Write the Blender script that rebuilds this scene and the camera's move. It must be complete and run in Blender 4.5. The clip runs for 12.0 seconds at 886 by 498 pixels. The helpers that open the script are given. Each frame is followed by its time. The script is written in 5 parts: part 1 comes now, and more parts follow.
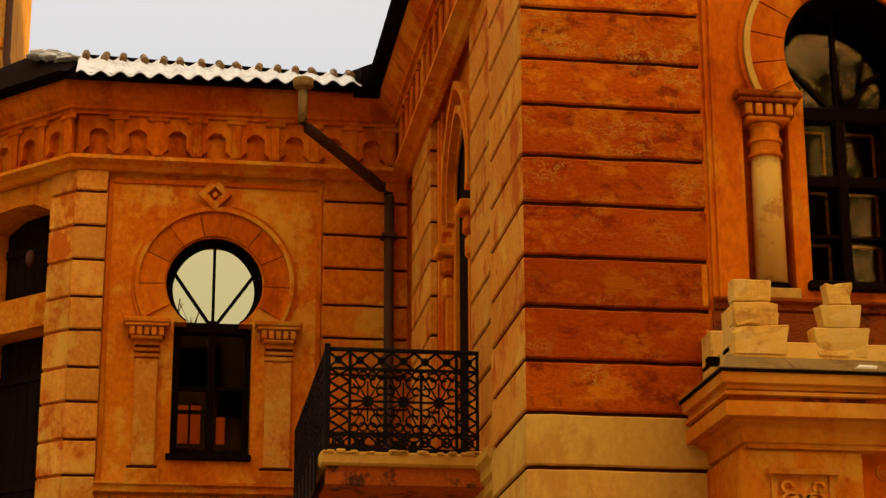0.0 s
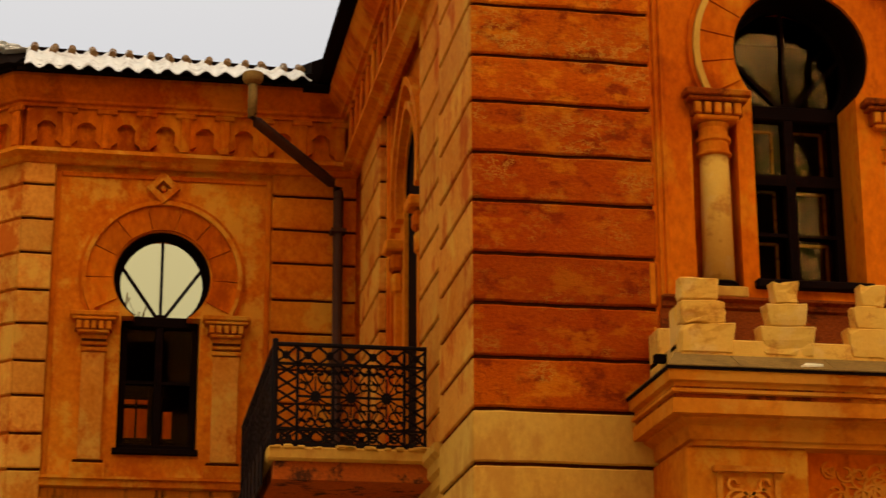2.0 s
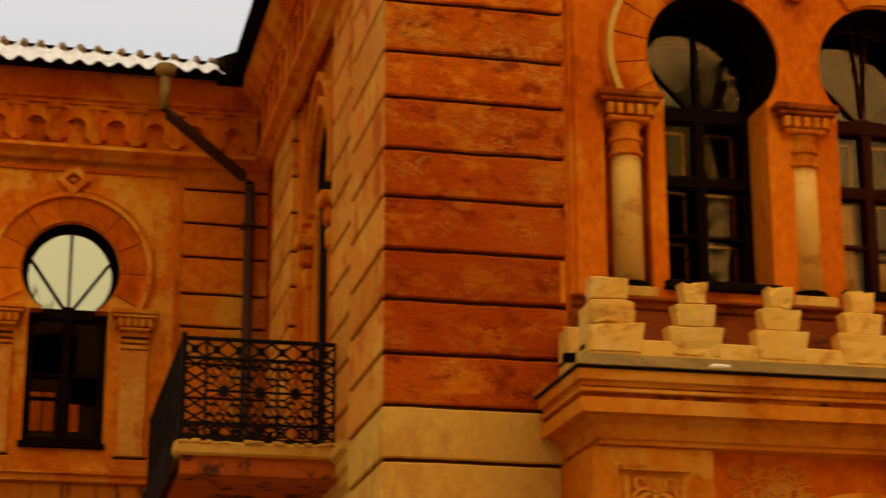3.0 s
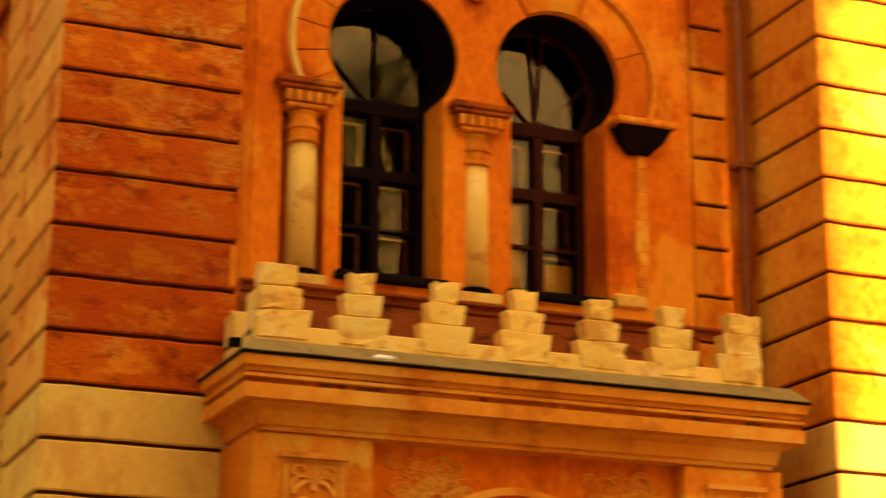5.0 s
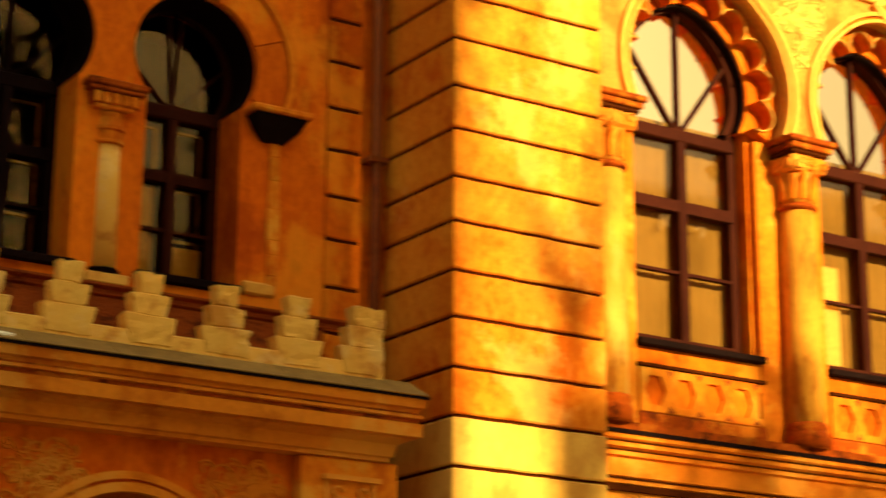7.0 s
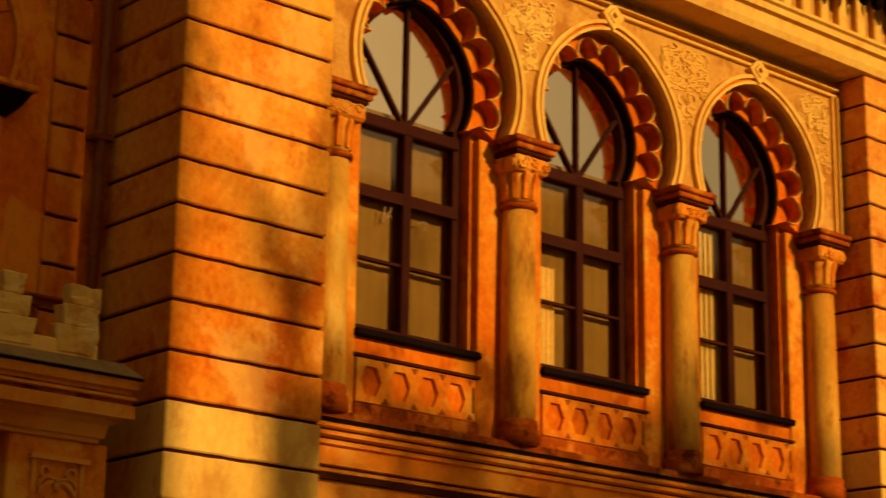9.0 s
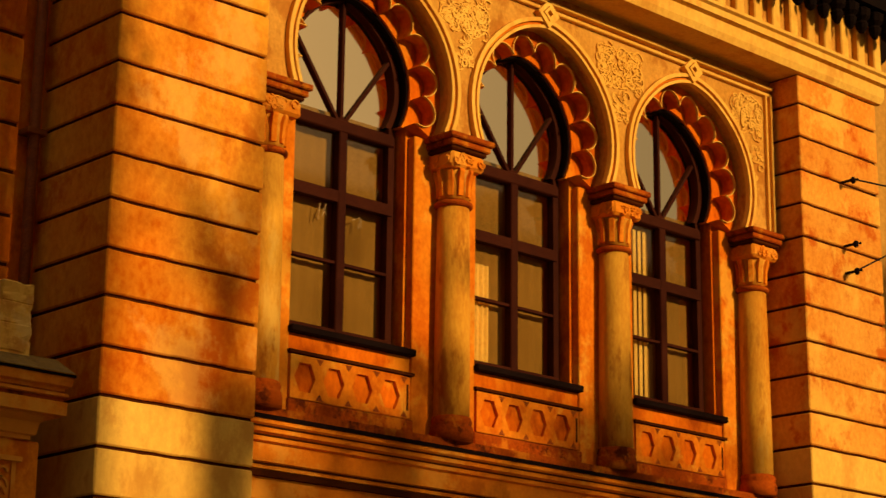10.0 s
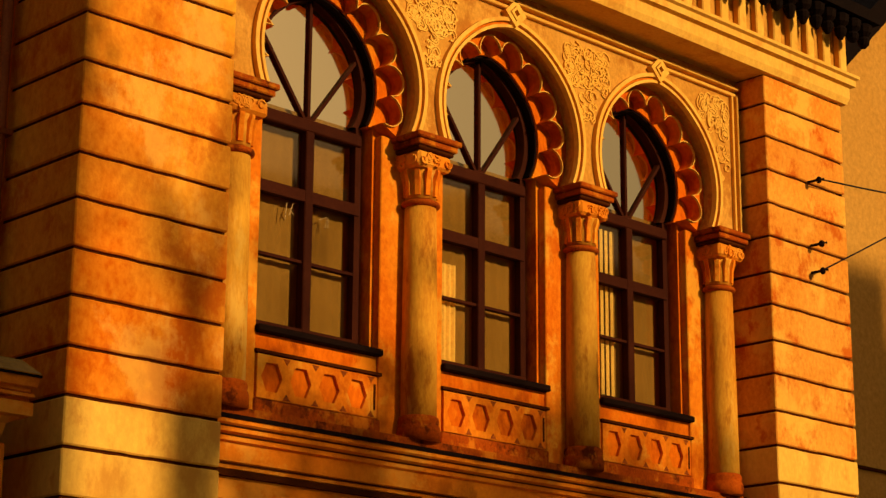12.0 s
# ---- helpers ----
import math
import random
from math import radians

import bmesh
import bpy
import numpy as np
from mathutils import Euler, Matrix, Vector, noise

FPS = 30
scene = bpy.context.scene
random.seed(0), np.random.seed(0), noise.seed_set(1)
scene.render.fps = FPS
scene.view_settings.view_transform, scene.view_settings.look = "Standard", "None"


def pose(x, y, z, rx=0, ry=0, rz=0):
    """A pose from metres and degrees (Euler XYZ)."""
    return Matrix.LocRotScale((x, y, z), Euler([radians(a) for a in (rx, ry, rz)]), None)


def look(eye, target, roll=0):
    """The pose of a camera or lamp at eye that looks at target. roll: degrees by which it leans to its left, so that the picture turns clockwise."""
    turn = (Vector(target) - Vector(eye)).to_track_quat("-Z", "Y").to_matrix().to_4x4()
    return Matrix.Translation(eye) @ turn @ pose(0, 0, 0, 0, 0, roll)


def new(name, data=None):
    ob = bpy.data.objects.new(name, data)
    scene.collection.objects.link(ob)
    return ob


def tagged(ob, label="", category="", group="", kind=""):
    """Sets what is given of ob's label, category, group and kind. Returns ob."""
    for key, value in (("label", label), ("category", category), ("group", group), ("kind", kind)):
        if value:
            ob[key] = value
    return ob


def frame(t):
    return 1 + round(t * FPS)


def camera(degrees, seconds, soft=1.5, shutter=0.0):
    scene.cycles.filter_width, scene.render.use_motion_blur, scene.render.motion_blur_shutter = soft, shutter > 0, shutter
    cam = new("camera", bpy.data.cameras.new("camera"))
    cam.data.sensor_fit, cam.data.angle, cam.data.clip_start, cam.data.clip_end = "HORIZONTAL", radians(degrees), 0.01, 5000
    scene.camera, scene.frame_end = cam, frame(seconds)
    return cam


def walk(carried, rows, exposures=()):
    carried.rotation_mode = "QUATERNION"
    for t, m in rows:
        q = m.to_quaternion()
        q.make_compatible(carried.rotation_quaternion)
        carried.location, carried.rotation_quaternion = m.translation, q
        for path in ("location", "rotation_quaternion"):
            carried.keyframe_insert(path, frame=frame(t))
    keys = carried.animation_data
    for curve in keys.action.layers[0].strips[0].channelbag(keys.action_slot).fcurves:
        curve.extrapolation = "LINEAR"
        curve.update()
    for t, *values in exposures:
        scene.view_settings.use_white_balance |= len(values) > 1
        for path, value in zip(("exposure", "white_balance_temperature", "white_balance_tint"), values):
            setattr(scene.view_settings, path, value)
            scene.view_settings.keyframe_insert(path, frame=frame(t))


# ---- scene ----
# ---- camera: a slow pan to the right from one standpoint ----
EYE = (0.0, 0.0, 1.65)
cam = camera(24.68, 12.0, soft=1.4, shutter=1.0)


def aim(yaw, pitch, roll):
    y, p = radians(yaw), radians(pitch)
    d = Vector((math.sin(y) * math.cos(p), math.cos(y) * math.cos(p), math.sin(p)))
    return look(EYE, Vector(EYE) + 10 * d, roll)


PATH = [
    (0.0, 8.352, 16.778, -0.20), (0.5, 8.451, 16.756, -0.21), (1.0, 8.717, 16.748, -0.21),
    (1.5, 9.124, 16.713, -0.22), (2.0, 9.862, 16.656, -0.20), (2.5, 10.925, 16.612, -0.19),
    (2.7, 11.48, 16.595, -0.15), (3.6, 14.95, 16.44, 0.08), (4.5, 19.45, 16.29, 0.38), (5.0, 22.15, 16.18, 0.29),
    (5.5, 24.63, 16.115, 0.33), (6.0, 27.47, 16.05, 0.30), (6.5, 30.16, 15.975, 0.25),
    (7.0, 33.018, 15.883, 0.36), (7.5, 35.38, 15.815, 0.52), (8.4, 39.2, 15.70, 0.80), (9.3, 41.93, 15.61, 0.95),
    (9.5, 42.359, 15.585, 0.88), (10.0, 43.082, 15.58, 0.68), (10.5, 43.515, 15.562, 0.62),
    (11.0, 43.779, 15.560, 0.55), (11.5, 43.958, 15.556, 0.45), (12.0, 44.05, 15.579, 0.41)]
walk(cam, [(t, aim(a, b, c)) for t, a, b, c in PATH],
     exposures=[(0.0, 2.12, 7050, 18), (2.5, 2.05, 7050, 18), (4.3, 2.2, 6950, 14), (5.0, 2.65, 6550, 6), (5.5, 2.75, 6100, -6), (6.0, 2.32, 6200, -2), (6.5, 1.92, 6300, 2), (7.0, 1.62, 6400, 0), (7.7, 1.0, 6500, 4), (9.3, 0.05, 6800, 12), (12.0, 0.12, 6750, 10)])

# ---- sky and sun ----
SUN_AZ, SUN_EL = 12.0, 18.0
world = bpy.data.worlds.new("world")
scene.world = world
world.use_nodes = True
wn = world.node_tree
sky = wn.nodes.new("ShaderNodeTexSky")
sky.sky_type, sky.sun_disc = "NISHITA", False
sky.sun_elevation, sky.sun_rotation = radians(SUN_EL), radians(180 - SUN_AZ)
sky.air_density, sky.dust_density, sky.ozone_density = 1.0, 6.0, 1.0
pale = wn.nodes.new("ShaderNodeMix")
pale.data_type, pale.inputs[0].default_value = "RGBA", 0.5
# the veiled sky grows brighter towards the zenith
coord, split_z, grow, veil = (wn.nodes.new("ShaderNode" + k) for k in ("TexCoord", "SeparateXYZ", "Math", "VectorMath"))
grow.operation, veil.operation = "MULTIPLY_ADD", "SCALE"
grow.inputs[1].default_value, grow.inputs[2].default_value = 2.6, -0.10
veil.inputs[0].default_value = (5.15, 4.95, 4.1)
wn.links.new(coord.outputs["Generated"], split_z.inputs[0])
wn.links.new(split_z.outputs[2], grow.inputs[0])
floor_light = wn.nodes.new("ShaderNodeMath")
floor_light.operation, floor_light.inputs[1].default_value = "MAXIMUM", 0.35
wn.links.new(grow.outputs[0], floor_light.inputs[0])
wn.links.new(floor_light.outputs[0], veil.inputs["Scale"])
wn.links.new(veil.outputs[0], pale.inputs[7])
wn.links.new(sky.outputs[0], pale.inputs[6])
wn.links.new(pale.outputs[2], wn.nodes["Background"].inputs[0])
wn.nodes["Background"].inputs[1].default_value = 0.052
sun = new("sun", bpy.data.lights.new("sun", "SUN"))
sun.data.energy, sun.data.angle, sun.data.color = 4.1, radians(0.9), (1.0, 0.77, 0.45)
az, el = radians(SUN_AZ), radians(SUN_EL)
SUN_AT = Vector((math.sin(az) * math.cos(el), -math.cos(az) * math.cos(el), math.sin(el)))
sun.matrix_world = look(SUN_AT * 80, (0, 0, 0))


# ---- materials ----
def material(name, a, b, scale=1.2, rough=0.85, grain=0.35, bump=0.25, stain=None, stain_amount=0.35, streak=1.0, metal=0.0, vary=0.12, spec=0.04, scratch=0.0, worn=None, tone=None):
    """Two colours mixed by broad clouds, fine grain, stains with their own outline, and small relief."""
    m = bpy.data.materials.new(name)
    m.use_nodes = True
    n, l = m.node_tree.nodes, m.node_tree.links
    bsdf = n["Principled BSDF"]
    bsdf.inputs["Roughness"].default_value, bsdf.inputs["Metallic"].default_value = rough, metal
    bsdf.inputs["Specular IOR Level"].default_value = spec
    geo = n.new("ShaderNodeNewGeometry")
    mp = n.new("ShaderNodeMapping")
    mp.inputs["Scale"].default_value = (1, 1, streak)
    l.new(geo.outputs["Position"], mp.inputs[0])

    def noise_at(s, detail=5, r=0.6):
        t = n.new("ShaderNodeTexNoise")
        t.inputs["Scale"].default_value, t.inputs["Detail"].default_value, t.inputs["Roughness"].default_value = s, detail, r
        l.new(mp.outputs[0], t.inputs[0])
        return t.outputs[0]

    def ramp(src, lo, hi):
        r = n.new("ShaderNodeMapRange")
        r.inputs[1].default_value, r.inputs[2].default_value = lo, hi
        l.new(src, r.inputs[0])
        return r.outputs[0]

    def mix(f, c0, c1, mode="MIX"):
        x = n.new("ShaderNodeMix")
        x.data_type, x.blend_type = "RGBA", mode
        for sock, val in ((x.inputs[0], f), (x.inputs[6], c0), (x.inputs[7], c1)):
            if isinstance(val, (int, float)):
                sock.default_value = val
            elif isinstance(val, tuple):
                sock.default_value = (*val, 1)
            else:
                l.new(val, sock)
        return x.outputs[2]

    col = mix(ramp(noise_at(scale), 0.35, 0.65), a, b)
    fine = noise_at(scale * 22, 4, 0.7)
    col = mix(grain, col, mix(ramp(fine, 0.3, 0.7), tuple(c * 0.45 for c in a), tuple(min(1, c * 1.5) for c in b)))
    if stain:
        edge = ramp(noise_at(scale * 2.3, 9, 0.70), 0.53, 0.61)
        sc = n.new("ShaderNodeMath")
        sc.operation = "MULTIPLY"
        sc.inputs[1].default_value = stain_amount
        l.new(edge, sc.inputs[0])
        col = mix(sc.outputs[0], col, stain)
    if worn:
        wc, wa = worn
        patch = n.new("ShaderNodeMath")
        patch.operation = "MULTIPLY"
        patch.inputs[1].default_value = wa
        l.new(ramp(noise_at(scale * 1.5, 9, 0.72), 0.53, 0.60), patch.inputs[0])
        col = mix(patch.outputs[0], col, wc)
    if scratch:
        band = n.new("ShaderNodeMath")
        band.operation = "COMPARE"
        band.inputs[1].default_value, band.inputs[2].default_value = 0.5, 0.02
        l.new(noise_at(scale * 7, 8, 0.75), band.inputs[0])
        gate = n.new("ShaderNodeMath")
        gate.operation = "MULTIPLY"
        l.new(band.outputs[0], gate.inputs[0]), l.new(ramp(noise_at(scale * 1.6, 3), 0.5, 0.62), gate.inputs[1])
        gate2 = n.new("ShaderNodeMath")
        gate2.operation = "MULTIPLY"
        gate2.inputs[1].default_value = scratch
        l.new(gate.outputs[0], gate2.inputs[0])
        col = mix(gate2.outputs[0], col, (0.80, 0.36, 0.04))
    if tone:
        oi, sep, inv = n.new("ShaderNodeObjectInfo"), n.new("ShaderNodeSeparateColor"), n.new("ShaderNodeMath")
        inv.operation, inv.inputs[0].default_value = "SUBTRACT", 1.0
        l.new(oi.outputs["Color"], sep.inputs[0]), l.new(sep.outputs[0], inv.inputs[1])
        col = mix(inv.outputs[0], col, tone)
    if vary:
        info = n.new("ShaderNodeObjectInfo")
        hsv = n.new("ShaderNodeHueSaturation")
        l.new(ramp(info.outputs["Random"], 0, 1), hsv.inputs["Fac"])
        hsv.inputs["Value"].default_value = 1 - vary * 1.6
        l.new(col, hsv.inputs["Color"])
        col = hsv.outputs[0]
    l.new(col, bsdf.inputs["Base Color"])
    bp = n.new("ShaderNodeBump")
    bp.inputs["Strength"].default_value, bp.inputs["Distance"].default_value = bump, 0.02
    l.new(noise_at(scale * 9, 7, 0.7), bp.inputs["Height"])
    l.new(bp.outputs[0], bsdf.inputs["Normal"])
    return m


def plain(name, c, rough=0.6, metal=0.0):
    m = bpy.data.materials.new(name)
    m.use_nodes = True
    b = m.node_tree.nodes["Principled BSDF"]
    b.inputs["Base Color"].default_value, b.inputs["Roughness"].default_value, b.inputs["Metallic"].default_value = (*c, 1), rough, metal
    return m


def glass(name, tint, ior, rough=0.02, gloss=(1.0, 0.74, 0.38)):
    m = bpy.data.materials.new(name)
    m.use_nodes = True
    n, l = m.node_tree.nodes, m.node_tree.links
    tr, gl, mx, fr = (n.new("ShaderNode" + k) for k in ("BsdfTransparent", "BsdfGlossy", "MixShader", "Fresnel"))
    tr.inputs[0].default_value = (*tint, 1)
    gl.inputs["Roughness"].default_value = rough
    fr.inputs[0].default_value = ior
    gl.inputs[0].default_value = (*gloss, 1)
    l.new(fr.outputs[0], mx.inputs[0]), l.new(tr.outputs[0], mx.inputs[1]), l.new(gl.outputs[0], mx.inputs[2])
    l.new(mx.outputs[0], n["Material Output"].inputs[0])
    return m


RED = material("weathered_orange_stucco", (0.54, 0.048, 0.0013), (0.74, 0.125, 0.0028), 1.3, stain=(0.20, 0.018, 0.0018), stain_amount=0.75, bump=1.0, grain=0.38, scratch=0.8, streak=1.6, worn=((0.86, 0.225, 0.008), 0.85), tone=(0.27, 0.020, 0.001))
OCHRE = material("ochre_stucco", (0.69, 0.108, 0.0024), (0.85, 0.240, 0.011), 0.8, stain=(0.50, 0.066, 0.002), stain_amount=0.6, streak=0.8, grain=0.30, bump=0.6, worn=((0.84, 0.40, 0.035), 0.6))
YELLOW = material("yellow_ochre_stucco", (0.75, 0.182, 0.009), (0.86, 0.315, 0.036), 0.9, stain=(0.56, 0.075, 0.002), stain_amount=0.8, streak=0.8, grain=0.30, bump=0.6, worn=((0.86, 0.46, 0.06), 0.55))
TANSTONE = material("weathered_tan_stone", (0.50, 0.195, 0.020), (0.64, 0.29, 0.040), 1.1, stain=(0.34, 0.085, 0.006), stain_amount=0.6, streak=0.7, grain=0.3, bump=0.6)
WASHED = material("orange_washed_yellow_stucco", (0.72, 0.125, 0.002), (0.88, 0.350, 0.026), 0.62, stain=(0.54, 0.065, 0.001), stain_amount=0.6, streak=0.75, grain=0.26, bump=0.6, worn=((0.88, 0.44, 0.07), 0.45))
ORANGE = material("orange_plaster", (0.57, 0.062, 0.0013), (0.83, 0.172, 0.005), 0.75, stain=(0.30, 0.030, 0.0015), stain_amount=0.6, streak=0.55, grain=0.30, bump=0.6, worn=((0.84, 0.29, 0.014), 0.55))
SHAFT = material("weathered_column_stucco", (0.68, 0.180, 0.008), (0.87, 0.385, 0.035), 1.6, stain=(0.30, 0.05, 0.003), stain_amount=0.6, streak=0.3, grain=0.28, bump=0.5, worn=((0.88, 0.48, 0.075), 0.7), vary=0.2)
BRICK_SHADE = material("shaded_red_brickwork", (0.22, 0.040, 0.006), (0.34, 0.070, 0.008), 1.4, stain=(0.05, 0.012, 0.004), stain_amount=0.7, grain=0.4, bump=0.8, streak=2.0)
# soot stains; the same dark also stands in for shade on capitals and rings
SOOT_SHADE = material("soot_and_shade_stucco", (0.26, 0.034, 0.0015), (0.42, 0.070, 0.003), 1.8, stain=(0.07, 0.010, 0.001), stain_amount=0.85, grain=0.35, bump=0.8, streak=0.8, worn=((0.66, 0.20, 0.010), 0.6))
CREAM = material("cream_stone", (0.78, 0.35, 0.040), (0.84, 0.43, 0.065), 0.9, stain=(0.58, 0.20, 0.02), stain_amount=0.55, streak=0.6, grain=0.2)
WHITEWASH = material("cream_whitewash", (0.93, 0.43, 0.055), (0.95, 0.51, 0.080), 1.6, stain=(0.55, 0.15, 0.012), stain_amount=0.6, grain=0.08, bump=0.35, worn=((0.93, 0.55, 0.15), 0.5))
PALE = material("pale_plaster", (0.75, 0.172, 0.007), (0.83, 0.240, 0.013), 0.7, stain=(0.50, 0.10, 0.004), stain_amount=0.65, grain=0.22, bump=0.4, worn=((0.86, 0.38, 0.04), 0.5))
JOINT = material("joint_mortar", (0.05, 0.010, 0.002), (0.075, 0.016, 0.002), 2.0, spec=0.0)
WOOD = material("dark_red_painted_wood", (0.030, 0.005, 0.0012), (0.048, 0.009, 0.002), 3.0, rough=0.7, bump=0.1, spec=0.03)
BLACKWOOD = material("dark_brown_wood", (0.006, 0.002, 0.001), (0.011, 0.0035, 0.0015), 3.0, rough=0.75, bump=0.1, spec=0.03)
IRON = material("black_wrought_iron", (0.008, 0.004, 0.003), (0.014, 0.006, 0.003), 6.0, rough=0.7, bump=0.2, spec=0.1)
ZINC = material("weathered_zinc", (0.05, 0.016, 0.005), (0.09, 0.028, 0.008), 3.0, rough=0.6, spec=0.15)
RUSTPIPE = material("rust_brown_painted_pipe", (0.24, 0.045, 0.006), (0.34, 0.08, 0.010), 2.5, rough=0.6, spec=0.1, stain=(0.08, 0.02, 0.004))
FLASH = material("grey_sheet_metal", (0.24, 0.125, 0.025), (0.34, 0.18, 0.04), 1.5, rough=0.6, stain=(0.10, 0.04, 0.01))
# near-black: the unlit dark of rooms and openings is put into the colour
DARK = material("unlit_dark", (0.010, 0.005, 0.003), (0.016, 0.008, 0.004), 1.0, vary=0, spec=0.0)
SNOW = material("snowy_corrugated_sheet", (0.80, 0.77, 0.68), (0.82, 0.76, 0.62), 3.0, stain=(0.20, 0.11, 0.04), stain_amount=0.35, rough=0.7, vary=0)
ROOF = material("dark_roof_boards", (0.005, 0.0025, 0.0015), (0.009, 0.004, 0.002), 2.0, vary=0, spec=0.02)
OLDPAINT = material("flaked_tan_paint", (0.26, 0.14, 0.04), (0.42, 0.25, 0.08), 6.0, stain=(0.05, 0.02, 0.006), stain_amount=0.9)
CURTAIN = material("cream_curtain", (0.78, 0.55, 0.20), (0.84, 0.62, 0.25), 1.0, bump=0.05)
TAN = material("tan_render", (0.42, 0.175, 0.022), (0.46, 0.21, 0.032), 0.5, vary=0)
LEAF = material("dark_foliage", (0.03, 0.05, 0.01), (0.05, 0.08, 0.02), 1.0, vary=0)
BARK = material("tree_bark", (0.06, 0.04, 0.025), (0.09, 0.06, 0.04), 3.0, vary=0)
ASPHALT = material("worn_stone_paving", (0.20, 0.17, 0.13), (0.26, 0.22, 0.17), 0.6, vary=0)
GLASS = glass("window_glass", (0.75, 0.52, 0.20), 1.34, 0.02, (0.85, 0.52, 0.17))
OLDGLASS = glass("old_tinted_glass", (0.86, 0.66, 0.30), 2.1, 0.05, (1.0, 0.66, 0.27))
FANGLASS = glass("cream_window_glass", (1.0, 0.80, 0.36), 1.1)


# ---- mesh helpers ----
def part(name, bm, mat, parent=None, label="", m=None, smooth=False):
    """Links a bmesh as one mesh object, under parent where one is given."""
    if m is not None:
        bm.transform(m)
    bmesh.ops.recalc_face_normals(bm, faces=bm.faces[:])
    me = bpy.data.meshes.new(name)
    bm.to_mesh(me)
    bm.free()
    me.materials.append(mat)
    if smooth:
        for f in me.polygons:
            f.use_smooth = True
    ob = new(name, me)
    if parent is not None:
        ob.parent = parent
    if label:
        ob["label"] = label
    return ob


def box(bm, x0, x1, y0, y1, z0, z1, bevel=0.0):
    r = bmesh.ops.create_cube(bm, size=1, matrix=Matrix.LocRotScale(((x0 + x1) / 2, (y0 + y1) / 2, (z0 + z1) / 2), None, (abs(x1 - x0), abs(y1 - y0), abs(z1 - z0))))
    if bevel:
        edges = list({e for v in r["verts"] for e in v.link_edges})
        bmesh.ops.bevel(bm, geom=edges, offset=bevel, segments=1, affect="EDGES")
    return bm


def B():
    return bmesh.new()


def loops(bm, rings, closed=True, cap=True):
    """Skins a list of rings of points of equal length."""
    vs = [[bm.verts.new(p) for p in ring] for ring in rings]
    n = len(vs[0])
    for a, b in zip(vs, vs[1:]):
        for i in range(n if closed else n - 1):
            j = (i + 1) % n
            bm.faces.new((a[i], a[j], b[j], b[i]))
    if cap:
        bm.faces.new(vs[0])
        bm.faces.new(vs[-1][::-1])
    return bm


def sweep(bm, plan, prof):
    """A moulding of section prof [(out, z)] along a plan path with mitred corners; out is to the path's right."""
    pts = [Vector(p) for p in plan]
    rings = []
    for i, p in enumerate(pts):
        d0 = (p - pts[i - 1]).normalized() if i else (pts[1] - p).normalized()
        d1 = (pts[i + 1] - p).normalized() if i < len(pts) - 1 else d0
        n0, n1 = Vector((d0.y, -d0.x)), Vector((d1.y, -d1.x))
        mit = (n0 + n1).normalized()
        mit = mit / max(0.2, mit.dot(n0))
        rings.append([(p.x + mit.x * o, p.y + mit.y * o, z) for o, z in prof])
    return loops(bm, rings)


def lathe(bm, cx, cy, prof, n=20):
    return loops(bm, [[(cx + r * math.cos(2 * math.pi * k / n), cy + r * math.sin(2 * math.pi * k / n), z) for k in range(n)] for r, z in prof])


def arch_pts(cx, cz, r, a0, a1, n, point=0.0):
    """Points of an arc in the wall's plane from angle a0 to a1 (degrees, 90 at the top); point lifts the crown."""
    out = []
    for k in range(n + 1):
        a = radians(a0 + (a1 - a0) * k / n)
        lift = point * max(0.0, 1 - abs(math.degrees(a) - 90) / 40)
        out.append((cx + r * math.cos(a), cz + r * math.sin(a) + lift))
    return out


def ring(bm, cx, cz, r0, r1, y0, y1, a0=0, a1=180, n=28, point=0.0):
    inn, outw = arch_pts(cx, cz, r0, a0, a1, n, point), arch_pts(cx, cz, r1, a0, a1, n, point)
    return loops(bm, [[(i[0], y0, i[1]), (o[0], y0, o[1]), (o[0], y1, o[1]), (i[0], y1, i[1])] for i, o in zip(inn, outw)])


def horseshoe(hw, z0, zs, cz, r, n=24, point=0.0):
    """Half widths of an opening from its sill z0 up: straight jambs to zs, then a round of radius r about cz."""
    a = math.asin(max(-1, min(1, (zs - cz) / r)))
    prof = [(hw, z0), (hw, zs)]
    for k in range(n + 1):
        t = a + (math.pi / 2 - a) * k / n
        lift = point * max(0.0, 1 - abs(math.degrees(t) - 90) / 40)
        prof.append((max(0.0, r * math.cos(t)), cz + r * math.sin(t) + lift))
    return prof


